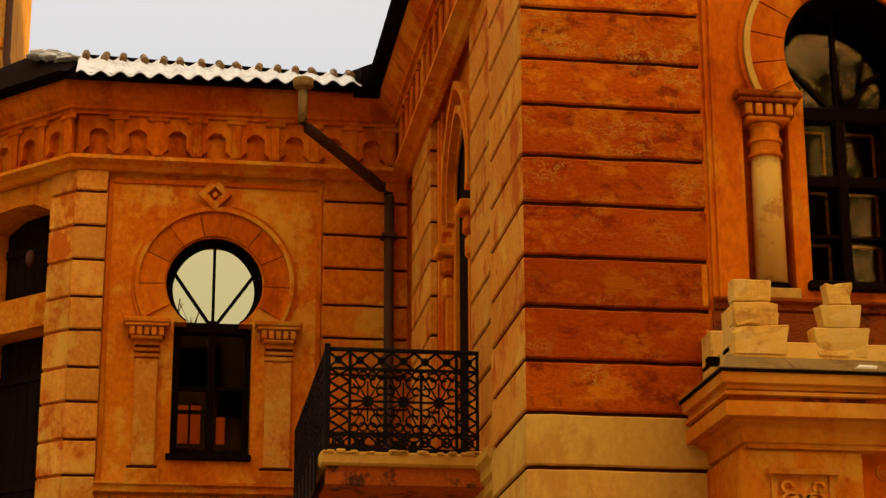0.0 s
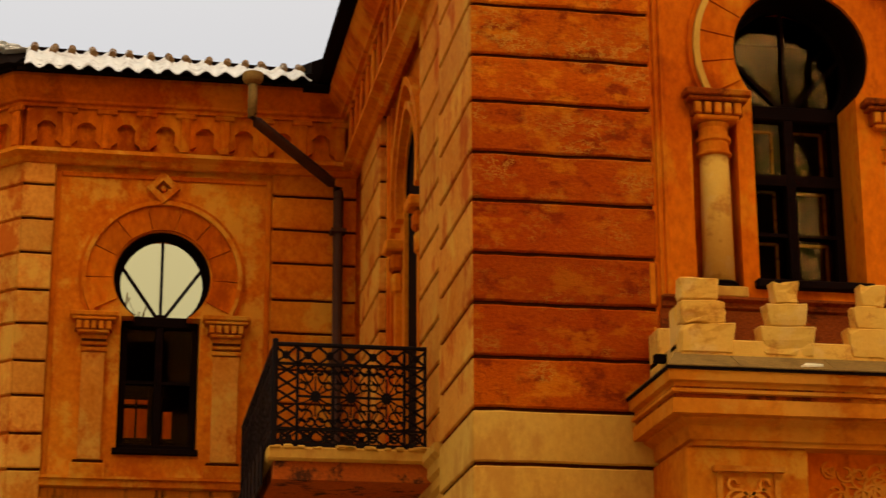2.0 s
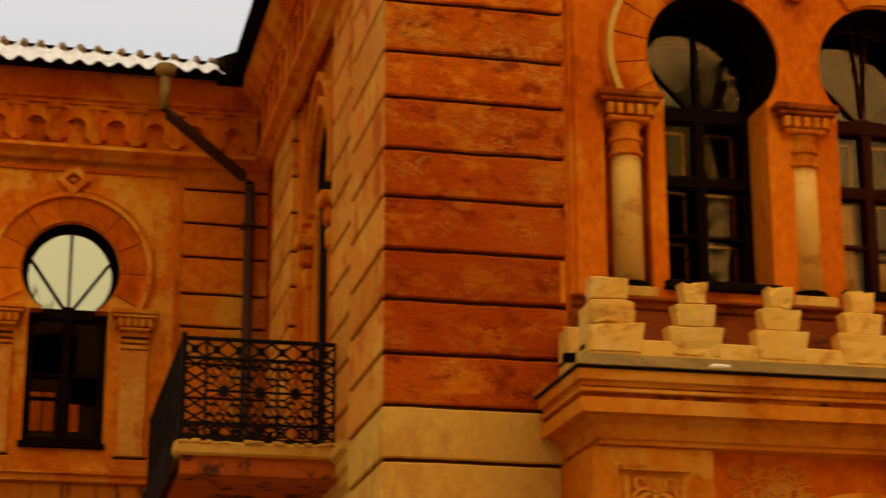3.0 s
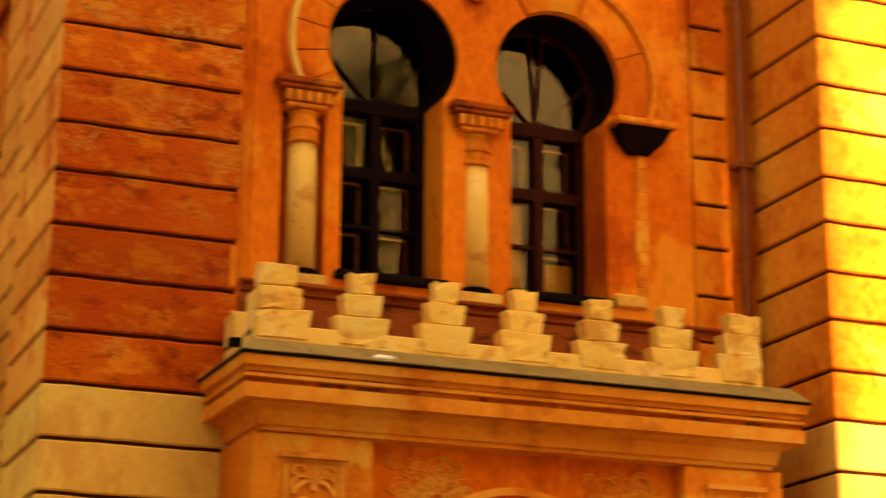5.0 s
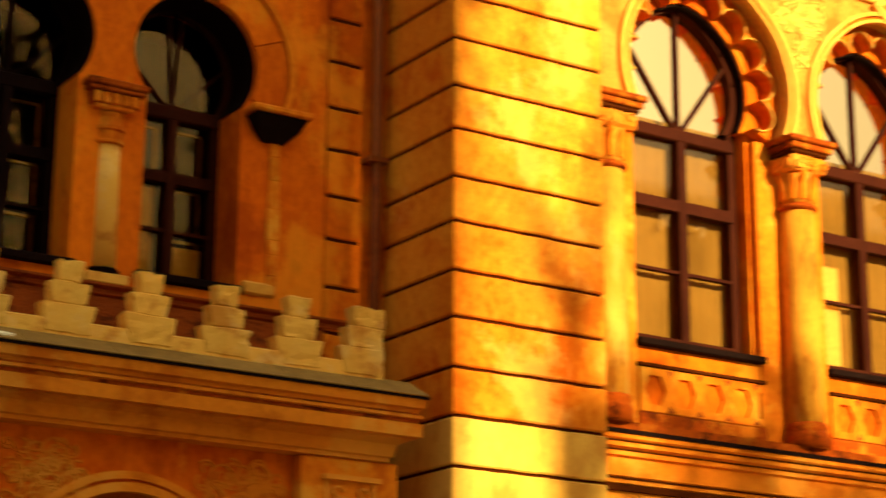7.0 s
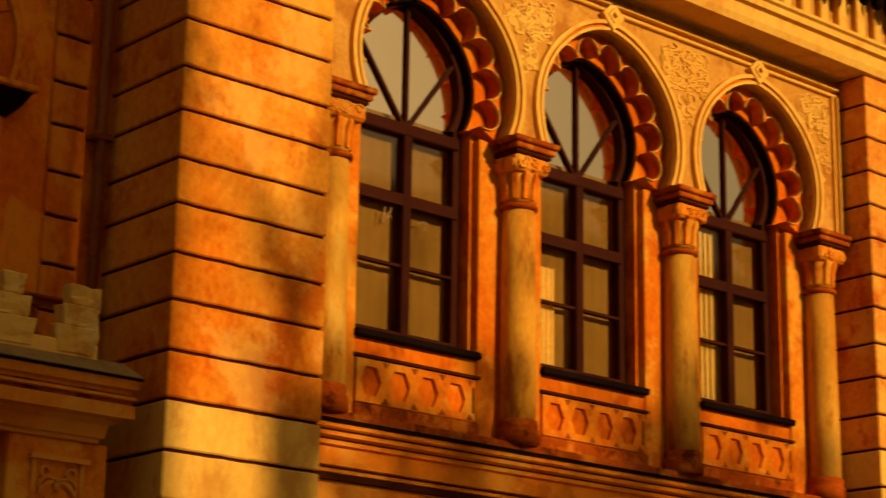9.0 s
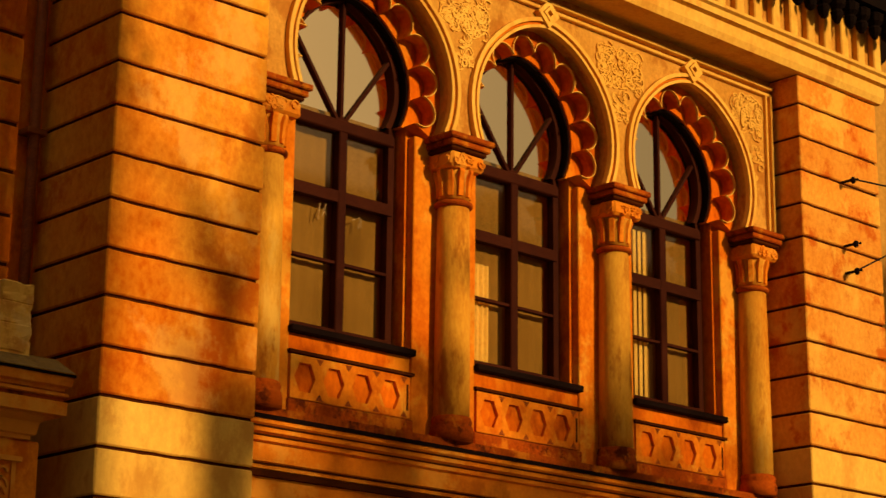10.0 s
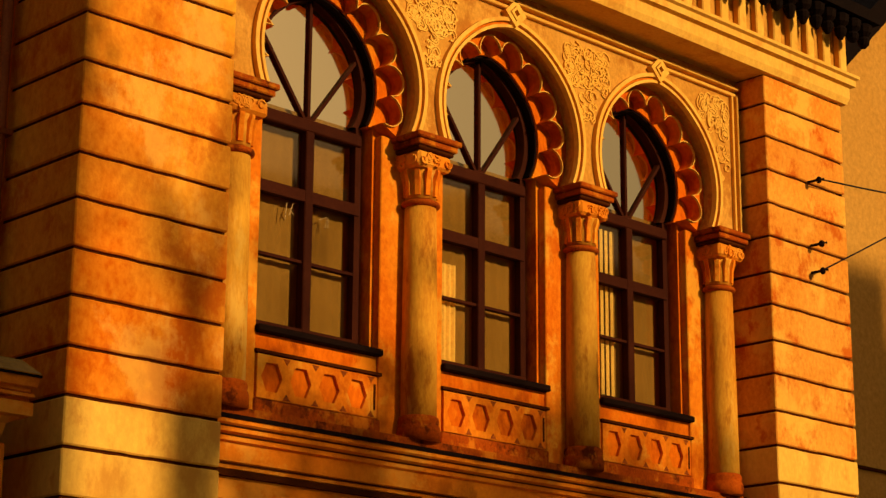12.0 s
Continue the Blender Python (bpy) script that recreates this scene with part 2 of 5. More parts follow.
def pierced(bm, x0, x1, z0, z1, cx, prof, y0, y1):
    """A wall panel from y0 to y1 with one opening of half widths prof [(hw, z)] about cx."""
    def quad(pts):
        bm.faces.new([bm.verts.new(p) for p in pts])
    for y in (y0, y1):
        for (h0, a), (h1, b) in zip(prof, prof[1:]):
            if abs(a - b) < 1e-6:
                continue
            quad([(x0, y, a), (cx - h0, y, a), (cx - h1, y, b), (x0, y, b)])
            quad([(cx + h0, y, a), (x1, y, a), (x1, y, b), (cx + h1, y, b)])
        if prof[0][1] > z0:
            quad([(x0, y, z0), (x1, y, z0), (x1, y, prof[0][1]), (x0, y, prof[0][1])])
        if prof[-1][1] < z1:
            quad([(x0, y, prof[-1][1]), (x1, y, prof[-1][1]), (x1, y, z1), (x0, y, z1)])
    for s in (-1, 1):
        for (h0, a), (h1, b) in zip(prof, prof[1:]):
            quad([(cx + s * h0, y0, a), (cx + s * h0, y1, a), (cx + s * h1, y1, b), (cx + s * h1, y0, b)])
    a = prof[0]
    if a[1] > z0 + 1e-4:
        quad([(cx - a[0], y0, a[1]), (cx + a[0], y0, a[1]), (cx + a[0], y1, a[1]), (cx - a[0], y1, a[1])])
    for x in (x0, x1):
        quad([(x, y0, z0), (x, y1, z0), (x, y1, z1), (x, y0, z1)])
    bmesh.ops.remove_doubles(bm, verts=bm.verts[:], dist=1e-5)
    return bm


def sheet(bm, cx, prof, y):
    """A flat pane that fills an opening profile."""
    left = [bm.verts.new((cx - h, y, z)) for h, z in prof]
    right = [bm.verts.new((cx + h, y, z)) if h > 1e-6 else left[i] for i, (h, z) in enumerate(prof)]
    for i in range(len(prof) - 1):
        vs = []
        for v in (left[i], right[i], right[i + 1], left[i + 1]):
            if v not in vs:
                vs.append(v)
        if len(vs) > 2 and abs(prof[i][1] - prof[i + 1][1]) > 1e-6:
            bm.faces.new(vs)
    return bm


def bar(bm, p, q, w, d):
    """A square bar in the wall's plane between two points (x, y, z)."""
    p, q = Vector(p), Vector(q)
    t = (q - p).normalized()
    s = t.cross(Vector((0, 1, 0))).normalized() * w / 2
    f = Vector((0, d / 2, 0))
    return loops(bm, [[c + s + f, c + s - f, c - s - f, c - s + f] for c in (p, q)])


# course joints of the rusticated stucco, shared by all walls
JOINTS = [11.24, 10.82, 10.40, 9.985, 9.565, 9.145, 8.728, 8.315, 7.872, 7.475, 7.038, 6.636, 6.199, 5.79, 5.357, 4.943, 4.514, 4.10, 3.67, 3.25, 2.83, 2.41, 1.99, 1.57, 1.15]
GAP = 0.016


SIDE = Matrix(((0, 1, 0, 0), (-1, 0, 0, 0), (0, 0, 1, 0), (0, 0, 0, 1)))  # local x to -y, local y to +x
CH = math.sqrt(0.5)


def block(x0, x1, y0, y1, z0, z1, b=0.013):
    """A stucco course with slightly uneven, rounded edges."""
    n = max(2, int((x1 - x0) / 0.11))
    rings = []
    for k in range(-1, n + 2):
        x = x0 + (x1 - x0) * min(max(k, 0), n) / n
        x = min(max(x, x0 + (b if 0 <= k else 0)), x1 - (b if k <= n else 0))
        e = b if k in (-1, n + 1) else 0.0
        j0, j1 = (noise.noise(Vector((x * 5.0, z * 7.3, y0 * 3.1))) * 0.008 + noise.noise(Vector((x * 23.0, z * 7.3, y0))) * 0.004 for z in (z0, z1))
        rings.append([(x, y0 + b + e, z0 + j0 + e), (x, y1, z0 + j0 + e), (x, y1, z1 + j1 - e), (x, y0 + b + e, z1 + j1 - e), (x, y0 + e, z1 + j1 - b - e), (x, y0 + e, z0 + j0 + b + e)])
    return loops(B(), rings)


def courses(parent, x0, x1, y0, y1, ztop, zbot, upper, lower, m=None, split=4.943, flank=None, weather=None):
    """Stucco courses between the joints, each a block of its own."""
    made = {}
    for a, b in zip(JOINTS, JOINTS[1:]):
        if b >= ztop or a <= zbot:
            continue
        a2, b2 = min(a, ztop), max(b, zbot)
        bm = block(x0, x1, y0, y1, b2 + GAP, a2 - GAP)
        ob = part("block", bm, upper if (a + b) / 2 > split else lower, parent, m=m)
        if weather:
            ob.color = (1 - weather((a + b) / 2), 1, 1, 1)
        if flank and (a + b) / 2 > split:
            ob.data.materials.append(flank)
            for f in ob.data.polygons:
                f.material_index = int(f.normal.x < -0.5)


# ================= STRUCTURE =================
bm = B()
bmesh.ops.create_grid(bm, x_segments=2, y_segments=2, size=600, matrix=Matrix.Translation((0, 0, 0)))
tagged(part("ground", bm, ASPHALT), "worn stone paving of the street before the building", "ground", kind="structure")


def structure(name, bm, mat, label, m=None):
    return tagged(part(name, bm, mat, m=m), label, "wall", kind="structure")


# main wall with two horseshoe windows, between the corner pier and the right pier
BX = (5.66, 7.195)
BWIN = horseshoe(0.455, 6.06, 7.70, 8.06, 0.59)
bm = B()
pierced(bm, 5.07, 6.428, 3.0, 11.6, BX[0], BWIN, 15.03, 15.62)
box(bm, 4.33, 4.68, 15.03, 15.62, 3.0, 11.6), box(bm, 4.68, 5.07, 15.24, 15.62, 5.92, 7.44)
box(bm, 4.68, 5.07, 15.03, 15.62, 7.44, 11.6), box(bm, 4.68, 5.07, 15.03, 15.62, 3.0, 5.92)
pierced(bm, 6.428, 9.5, 3.0, 11.6, BX[1], BWIN, 15.03, 15.62)
box(bm, 4.33, 9.5, 15.03, 15.62, 0, 3.0)
wall_main = structure("wall_main", bm, ORANGE, "orange plastered wall with two horseshoe arched windows")
bm = box(B(), 2.86, 4.33, 15.03, 16.48, 0, 11.6)
wall_pier = structure("wall_corner_pier", bm, JOINT, "rusticated corner pier of weathered orange stucco courses")
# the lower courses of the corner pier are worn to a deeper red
# flank: ochre stucco, lightened to yellow for the sky light it catches
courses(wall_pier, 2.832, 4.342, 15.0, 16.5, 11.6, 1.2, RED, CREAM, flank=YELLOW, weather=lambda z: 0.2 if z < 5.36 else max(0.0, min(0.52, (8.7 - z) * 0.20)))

for x, w, z, h in ((4.30, 0.045, 5.83, 0.34), (4.31, 0.025, 5.42, 0.22)):
    part("plaster_patch", box(B(), x - w / 2, x + w / 2, 14.992, 15.01, z, z + h, 0.004), OCHRE, wall_pier, "pale remnant of plaster")

# side wall that runs back from the corner pier, with the balcony door
DOOR_Y = 19.15
DPROF = horseshoe(0.52, 5.05, 8.05, 8.2, 0.56, point=0.08)
bm = B()
pierced(bm, -22.9, -16.48, 0, 11.6, -DOOR_Y, DPROF, 3.02, 3.5)
wall_side = structure("wall_side", bm, OCHRE, "orange side wall with a tall arched balcony door", SIDE)
bm = box(B(), -18.12, -16.5, 2.94, 3.03, 0, 11.6)
side_core = structure("wall_side_pilaster_near", bm, JOINT, "ochre rusticated pilaster beside the balcony door", SIDE)
courses(side_core, -18.1, -16.52, 2.92, 3.0, 11.6, 1.2, YELLOW, CREAM, SIDE)
bm = box(B(), -22.36, -20.9, 2.94, 3.03, 0, 11.6)
side_core2 = structure("wall_side_pilaster_far", bm, JOINT, "ochre rusticated pilaster next to the rear wing", SIDE)
courses(side_core2, -22.4, -20.87, 2.92, 3.0, 9.5, 1.2, YELLOW, PALE, SIDE)

# rear wing: wall facing the street with one horseshoe window
LY = 22.865
LX = 0.665
LWIN = horseshoe(0.455, 6.06, 7.62, 8.09, 0.56)
bm = B()
pierced(bm, -0.98, 3.05, 0, 10.34, LX, LWIN, LY + 0.03, LY + 0.5)
wall_rear = structure("wall_rear_wing", bm, OCHRE, "orange plastered wall of the rear wing with a horseshoe window")
bm = box(B(), -0.98, -0.62, LY - 0.02, LY + 0.04, 0, 9.45)
rear_l = structure("wall_rear_pilaster", bm, JOINT, "ochre rusticated pilaster at the chamfered corner")
courses(rear_l, -0.985, -0.61, LY - 0.045, LY + 0.02, 9.45, 1.2, YELLOW, YELLOW)
bm = box(B(), 1.94, 2.92, LY - 0.02, LY + 0.04, 0, 9.45)
rear_r = structure("wall_rear_pilaster_inner", bm, JOINT, "orange rusticated pilaster in the inner corner")
courses(rear_r, 1.92, 2.93, LY - 0.045, LY + 0.02, 9.45, 1.2, OCHRE, OCHRE)
# chamfered wall to the left, at 45 degrees
CHM = Matrix(((CH, CH, 0, -0.98), (-CH, CH, 0, LY - 0.02), (0, 0, 1, 0), (0, 0, 0, 1)))
CHX = -1.05
CHPROF = [(0.62, 5.3), (0.62, 7.62), (0.52, 7.64), (0.62, 7.66), (0.64, 8.15), (0.62, 8.3), (0.62, 9.0), (0.3, 9.14), (0.0, 9.16)]
bm = B()
pierced(bm, -5.0, 0.0, 0, 10.34, CHX, CHPROF, 0.03, 0.5)
wall_chamfer = structure("wall_chamfer", bm, OCHRE, "ochre chamfered wall of the rear wing with a dark window", CHM)
courses(wall_chamfer, -0.42, -0.012, -0.012, 0.05, 9.45, 1.2, YELLOW, YELLOW, CHM)

# right pier and end pier
bm = box(B(), 9.14, 10.72, 13.9, 15.6, 0, 11.6)
wall_right = structure("wall_right_pier", bm, JOINT, "rusticated ochre stucco pier standing forward of the wall")
courses(wall_right, 9.116, 10.739, 13.863, 15.5, 10.36, 1.2, WASHED, CREAM)
bm = box(B(), 18.93, 20.48, 13.98, 15.6, 0, 11.6)
wall_end = structure("wall_end_pier", bm, JOINT, "rusticated ochre stucco pier at the building's end")
courses(wall_end, 18.904, 20.506, 13.95, 15.5, 10.36, 1.2, YELLOW, CREAM, split=5.7)

# arcade wall between them
YC = 14.62
CX = (12.48, 14.925, 17.37)
COLX = (11.255, 13.70, 16.15, 18.59)
CWIN = horseshoe(0.74, 6.1, 8.45, 8.86, 0.79, point=0.06)
edges = (10.72, 13.70, 16.15, 18.93)
bm = B()
for i in range(3):
    pierced(bm, edges[i], edges[i + 1], 0, 11.6, CX[i], CWIN, YC + 0.10, YC + 0.55)
wall_arcade = structure("wall_arcade", bm, ORANGE, "ochre wall behind the arcade with three arched windows")
YF = 14.38
FRONT = horseshoe(0.96, 8.36, 8.40, 8.825, 1.06, point=0.06)
bm = B()
for i in range(3):
    pierced(bm, edges[i], edges[i + 1], 8.36, 10.36, CX[i], FRONT, YF, YF + 0.2)
spandrel = structure("wall_arcade_front", bm, TANSTONE, "pale carved front of the arcade with three wide arches")

# entablature over arcade and end pier
bm = B()
sweep(bm, [(9.0, 13.92), (20.55, 13.92), (20.55, 16)], [(-0.5, 10.36), (0.02, 10.36), (0.05, 10.44), (0.05, 10.58), (0.11, 10.60), (0.11, 10.68), (0.15, 10.70), (0.15, 10.74), (-0.5, 10.74)])
tagged(part("trim", bm, CREAM), "cream moulded architrave above the arcade", "moulding", kind="structure")
bm = box(B(), 9.0, 20.5, 13.95, 15.6, 10.74, 12.4)
frieze_r = structure("wall_frieze", bm, TANSTONE, "pale frieze wall above the arcade")


# ================= ROOMS BEHIND THE OPENINGS =================
def room(name, x0, x1, y0, y1, z0, z1, mat, label, holes=()):
    bm = B()
    box(bm, x0 - 0.1, x0, y0, y1, z0, z1), box(bm, x1, x1 + 0.1, y0, y1, z0, z1)
    box(bm, x0, x1, y0, y1, z0 - 0.1, z0), box(bm, x0, x1, y0, y1, z1, z1 + 0.1)
    if holes == ():
        box(bm, x0, x1, y1, y1 + 0.1, z0, z1)
    for hx0, hx1, hz0, hz1 in holes:
        box(bm, x0, hx0, y1, y1 + 0.1, z0, z1), box(bm, hx1, x1, y1, y1 + 0.1, z0, z1)
        box(bm, hx0, hx1, y1, y1 + 0.1, z0, hz0), box(bm, hx0, hx1, y1, y1 + 0.1, hz1, z1)
    return tagged(part(name, bm, mat), label, "room", kind="structure")


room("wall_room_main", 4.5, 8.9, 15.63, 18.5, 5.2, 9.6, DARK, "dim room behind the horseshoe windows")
room("wall_room_arcade", 10.9, 18.8, 15.18, 18.5, 5.3, 10.2, material("tan_room_plaster", (0.30, 0.19, 0.06), (0.36, 0.23, 0.08), 0.8, vary=0), "tan room behind the arcade windows")
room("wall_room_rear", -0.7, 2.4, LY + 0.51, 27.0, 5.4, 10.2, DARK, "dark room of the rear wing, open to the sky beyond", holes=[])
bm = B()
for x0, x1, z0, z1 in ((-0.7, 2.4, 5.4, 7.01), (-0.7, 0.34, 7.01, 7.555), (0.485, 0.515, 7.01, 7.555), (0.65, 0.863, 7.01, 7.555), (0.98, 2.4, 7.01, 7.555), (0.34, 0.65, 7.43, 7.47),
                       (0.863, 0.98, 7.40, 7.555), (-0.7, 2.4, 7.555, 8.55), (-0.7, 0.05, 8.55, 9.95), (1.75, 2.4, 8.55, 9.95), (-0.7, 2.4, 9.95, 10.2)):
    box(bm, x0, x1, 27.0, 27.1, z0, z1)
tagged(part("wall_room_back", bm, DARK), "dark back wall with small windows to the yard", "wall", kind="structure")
tagged(part("wall_yard", box(B(), -2.0, 3.4, 29.6, 29.9, 0, 8.35), ORANGE), "orange yard wall seen through the dark room", "wall", kind="structure")


# ================= WINDOWS =================
def clip_prof(prof, z0, z1):
    """The part of an opening's profile between two heights."""
    def hw(z):
        for (h0, a), (h1, b) in zip(prof, prof[1:]):
            if a <= z <= b and b > a:
                return h0 + (h1 - h0) * (z - a) / (b - a)
        return prof[-1][0]
    return [(hw(z0 + 1e-4), z0)] + [(h, z) for h, z in prof if z0 < z < z1] + ([(hw(z1 - 1e-4), z1)] if z1 < prof[-1][1] else [])


def window(name, label, cx, y, prof, zt, bars, wood, pane_mat, fan_mat, depth=0.09, mull=0.09, frame_w=0.07, fan=(-40, 0, 40), fan_w=0.035):
    top, z0, hw = prof[-1][1], prof[0][1], prof[0][0]
    win = tagged(new(name), label, "window", kind="structure")
    inner = [(max(0, h - frame_w), z) for h, z in prof if z < top - 0.001] + [(0.0, top - frame_w)]
    bm = B()
    for (h0, a), (h1, b), (i0, c), (i1, d) in zip(prof, prof[1:], inner, inner[1:]):
        for s in (-1, 1):
            loops(bm, [[(cx + s * h0, y - depth / 2, a), (cx + s * i0, y - depth / 2, c), (cx + s * i0, y + depth / 2, c), (cx + s * h0, y + depth / 2, a)],
                       [(cx + s * h1, y - depth / 2, b), (cx + s * i1, y - depth / 2, d), (cx + s * i1, y + depth / 2, d), (cx + s * h1, y + depth / 2, b)]])
    part("window_frame", bm, wood, win)
    part("bottom_rail", box(B(), cx - hw, cx + hw, y - depth * 0.7, y + depth / 2, z0, z0 + 0.09, 0.01), wood, win)
    part("transom", box(B(), cx - hw + 0.01, cx + hw - 0.01, y - depth * 0.8, y + depth / 2, zt - 0.07, zt + 0.06, 0.012), wood, win)
    part("mullion", box(B(), cx - mull / 2, cx + mull / 2, y - depth * 0.75, y + depth / 2, z0 + 0.05, zt - 0.06, 0.01), wood, win)
    for zb, wb in bars:
        part("glazing_bar", box(B(), cx - hw + 0.03, cx + hw - 0.03, y - depth * (0.7 if wb > 0.05 else 0.45), y + depth / 3, zb - wb / 2, zb + wb / 2), wood, win)
    for a in fan:
        r = radians(a)
        ln = 0.0
        while ln < 3 and zt + ln * math.cos(r) < top - 0.03:
            z = zt + ln * math.cos(r)
            h = next((h0 + (h1 - h0) * (z - p) / (q - p) for (h0, p), (h1, q) in zip(prof, prof[1:]) if p <= z <= q and q > p), 0)
            if abs(ln * math.sin(r)) > h:
                break
            ln += 0.02
        part("fan_bar", bar(B(), (cx, y, zt), (cx + ln * math.sin(r), y, zt + ln * math.cos(r)), fan_w, depth * 0.6), wood, win)
    part("hub", lathe(B(), 0, 0, [(0.10, -0.02), (0.10, 0.02)], 16), wood, win, m=Matrix.Translation((cx, y - 0.02, zt)) @ pose(0, 0, 0, 90))
    fp = part("fan_pane", sheet(B(), cx, clip_prof(prof, zt, top), y + 0.01), fan_mat, win)
    zs = [z0] + sorted(z for z, w in bars) + [zt]
    panes = [fp]
    for a, b in zip(zs, zs[1:]):
        for s in (-1, 1):
            bm = B()
            x0, x1 = (cx - hw, cx) if s < 0 else (cx, cx + hw)
            tilt = 0.004 * ((int(a * 37) % 5) - 2)
            bm.faces.new([bm.verts.new(p) for p in ((x0, y + 0.012, a), (x1, y + 0.012 + tilt, a), (x1, y + 0.012 + tilt, b), (x0, y + 0.012, b))])
            panes.append(part("pane", bm, pane_mat, win))
    for p in panes:
        p.visible_shadow = False
        if p.data.polygons[0].normal.y > 0:
            p.data.flip_normals()
    return win


WGLASS = [(0.455, 6.08), (0.455, 7.70)] + horseshoe(0.455, 6.08, 7.70, 8.06, 0.58)[2:]
window("window_1", "dark red casement window with a fanlight in a horseshoe arch", BX[0] + 0.0, 15.5, WGLASS, 7.68, [(7.08, 0.10), (6.60, 0.03)], BLACKWOOD, GLASS, GLASS, fan=(-44, 0, 44))
window("window_2", "dark red casement window with fan bars, papers behind the panes", BX[1], 15.5, WGLASS, 7.68, [(7.08, 0.10), (6.60, 0.03)], WOOD, GLASS, GLASS, fan=(-44, -4, 4, 44), fan_w=0.02)
LGLASS = horseshoe(0.44, 6.08, 7.62, 8.09, 0.55)
window("window_3", "dark window with a bright fanlight of three bars", LX, LY + 0.33, LGLASS, 7.62, [(6.9, 0.04)], BLACKWOOD, GLASS, FANGLASS, fan=(-35, 0, 35))
CGLASS = horseshoe(0.70, 6.12, 8.45, 8.86, 0.77, point=0.06)
for k in range(3):
    window("window_%d" % (4 + k), ("brown casement window with fanlight under a scalloped arch, " + ("pale strokes on a pane", "a pale curtain inside", "striped blinds inside")[k]),
           CX[k], YC + 0.27, CGLASS, 8.32, [(7.57, 0.12), (6.89, 0.03)], WOOD, OLDGLASS, OLDGLASS, mull=0.11, frame_w=0.08, fan=(-36, 0, 36))
# thin pale strokes set just before the panes
pane_marks = bpy.data.objects["window_4"]
for x, z, dx, dz in ((12.22, 7.30, 0.02, 0.17), (12.27, 7.34, 0.05, 0.14), (12.33, 7.36, -0.05, 0.06), (12.66, 7.38, 0.11, 0.05), (12.74, 7.30, 0.03, 0.12), (12.78, 7.32, 0.0, 0.10)):
    part("scratch_mark", bar(B(), (x, YC + 0.262, z), (x + dx, YC + 0.262, z + dz), 0.010, 0.004), OLDPAINT, pane_marks, "pale stroke on the glass")
window("window_7", "dark narrow window in the chamfered wall", -1.9, 24.4, [(0.75, 5.3), (0.75, 9.0), (0.0, 9.1)], 8.0, [(6.8, 0.05)], BLACKWOOD, GLASS, GLASS)
# black boards added in the chamfer opening, standing in for its unlit depth
shutter = tagged(new("shutter"), "black boards added for the unlit dark of the chamfer opening", "shutter")
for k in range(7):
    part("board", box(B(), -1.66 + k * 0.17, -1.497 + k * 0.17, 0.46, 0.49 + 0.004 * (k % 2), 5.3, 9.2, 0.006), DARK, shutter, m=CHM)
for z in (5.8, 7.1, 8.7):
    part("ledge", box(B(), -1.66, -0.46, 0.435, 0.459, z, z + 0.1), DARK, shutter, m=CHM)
bm = box(B(), -1.66, -0.44, 0.06, 0.42, 7.62, 8.02)
tagged(part("lintel_panel", bm, OCHRE, m=CHM), "ochre plaster panel between the dark chamfer openings", "panel")
tagged(part("lantern_globe", lathe(B(), -1.50, 23.52, [(0.02, 8.40), (0.05, 8.44), (0.06, 8.5), (0.05, 8.56), (0.02, 8.60)], 12), ZINC, smooth=True), "small dull globe lamp on the dark chamfer window", "lamp")

# balcony door of the side wall
door = tagged(new("door_1"), "tall arched balcony door, a black sheet for its shade", "door", kind="structure")
# black leaf set far forward, in place of the shaded reveal
part("door_leaf", sheet(B(), -DOOR_Y, DPROF, 3.06), BLACKWOOD, door, m=SIDE)
part("door_frame", ring(B(), -DOOR_Y, 8.2, 0.50, 0.56, 3.04, 3.07, -10, 190), BLACKWOOD, door, m=SIDE)


# papers, curtains and blinds inside
def hanging(name, label, cat, x0, x1, y, z0, z1, mat, folds=6, deep=0.03):
    n = folds * 6
    rows = [[(x0 + (x1 - x0) * i / n, y + deep * math.sin(i * 2 * math.pi * folds / n), z) for i in range(n + 1)] for z in (z0, z1)]
    bm = B()
    loops(bm, rows, closed=False, cap=False)
    ob = tagged(part(name, bm, mat), label, cat)
    so = ob.modifiers.new("thick", "SOLIDIFY")
    so.thickness = 0.006
    return ob


for k, cx in enumerate(BX):
    ic = tagged(new("inner_casement"), "worn pale inner casement frame behind the glass", "casement", "inner casements")
    for s0 in (-0.23, 0.21):
        for z0, z1 in ((7.14, 7.56), (6.64, 7.02), (6.16, 6.56)):
            bm = B()
            for a, b in (((-0.13, z0), (0.13, z0)), ((-0.13, z1), (0.13, z1)), ((-0.13, z0), (-0.13, z1)), ((0.13, z0), (0.13, z1))):
                bar(bm, (cx + s0 + a[0], 15.6, a[1]), (cx + s0 + b[0], 15.6, b[1]), 0.022, 0.02)
            part("frame", bm, OLDPAINT, ic)


hanging("paper_sheet", "pale paper sheet behind the lower window pane", "paper", 6.80, 7.07, 15.58, 6.2, 7.0, CURTAIN, 1, 0.01)
hanging("paper_sheet", "pale paper sheet behind the lower casement", "paper", 7.28, 7.56, 15.58, 6.15, 6.5, CURTAIN, 1, 0.01)
hanging("curtain", "pale cream curtain hanging behind the casement", "curtain", 14.28, 14.66, 14.966, 6.2, 7.3, CURTAIN, 5, 0.012)
NET = material("tan_net_curtain", (0.19, 0.115, 0.032), (0.26, 0.16, 0.05), 1.5, bump=0.05)
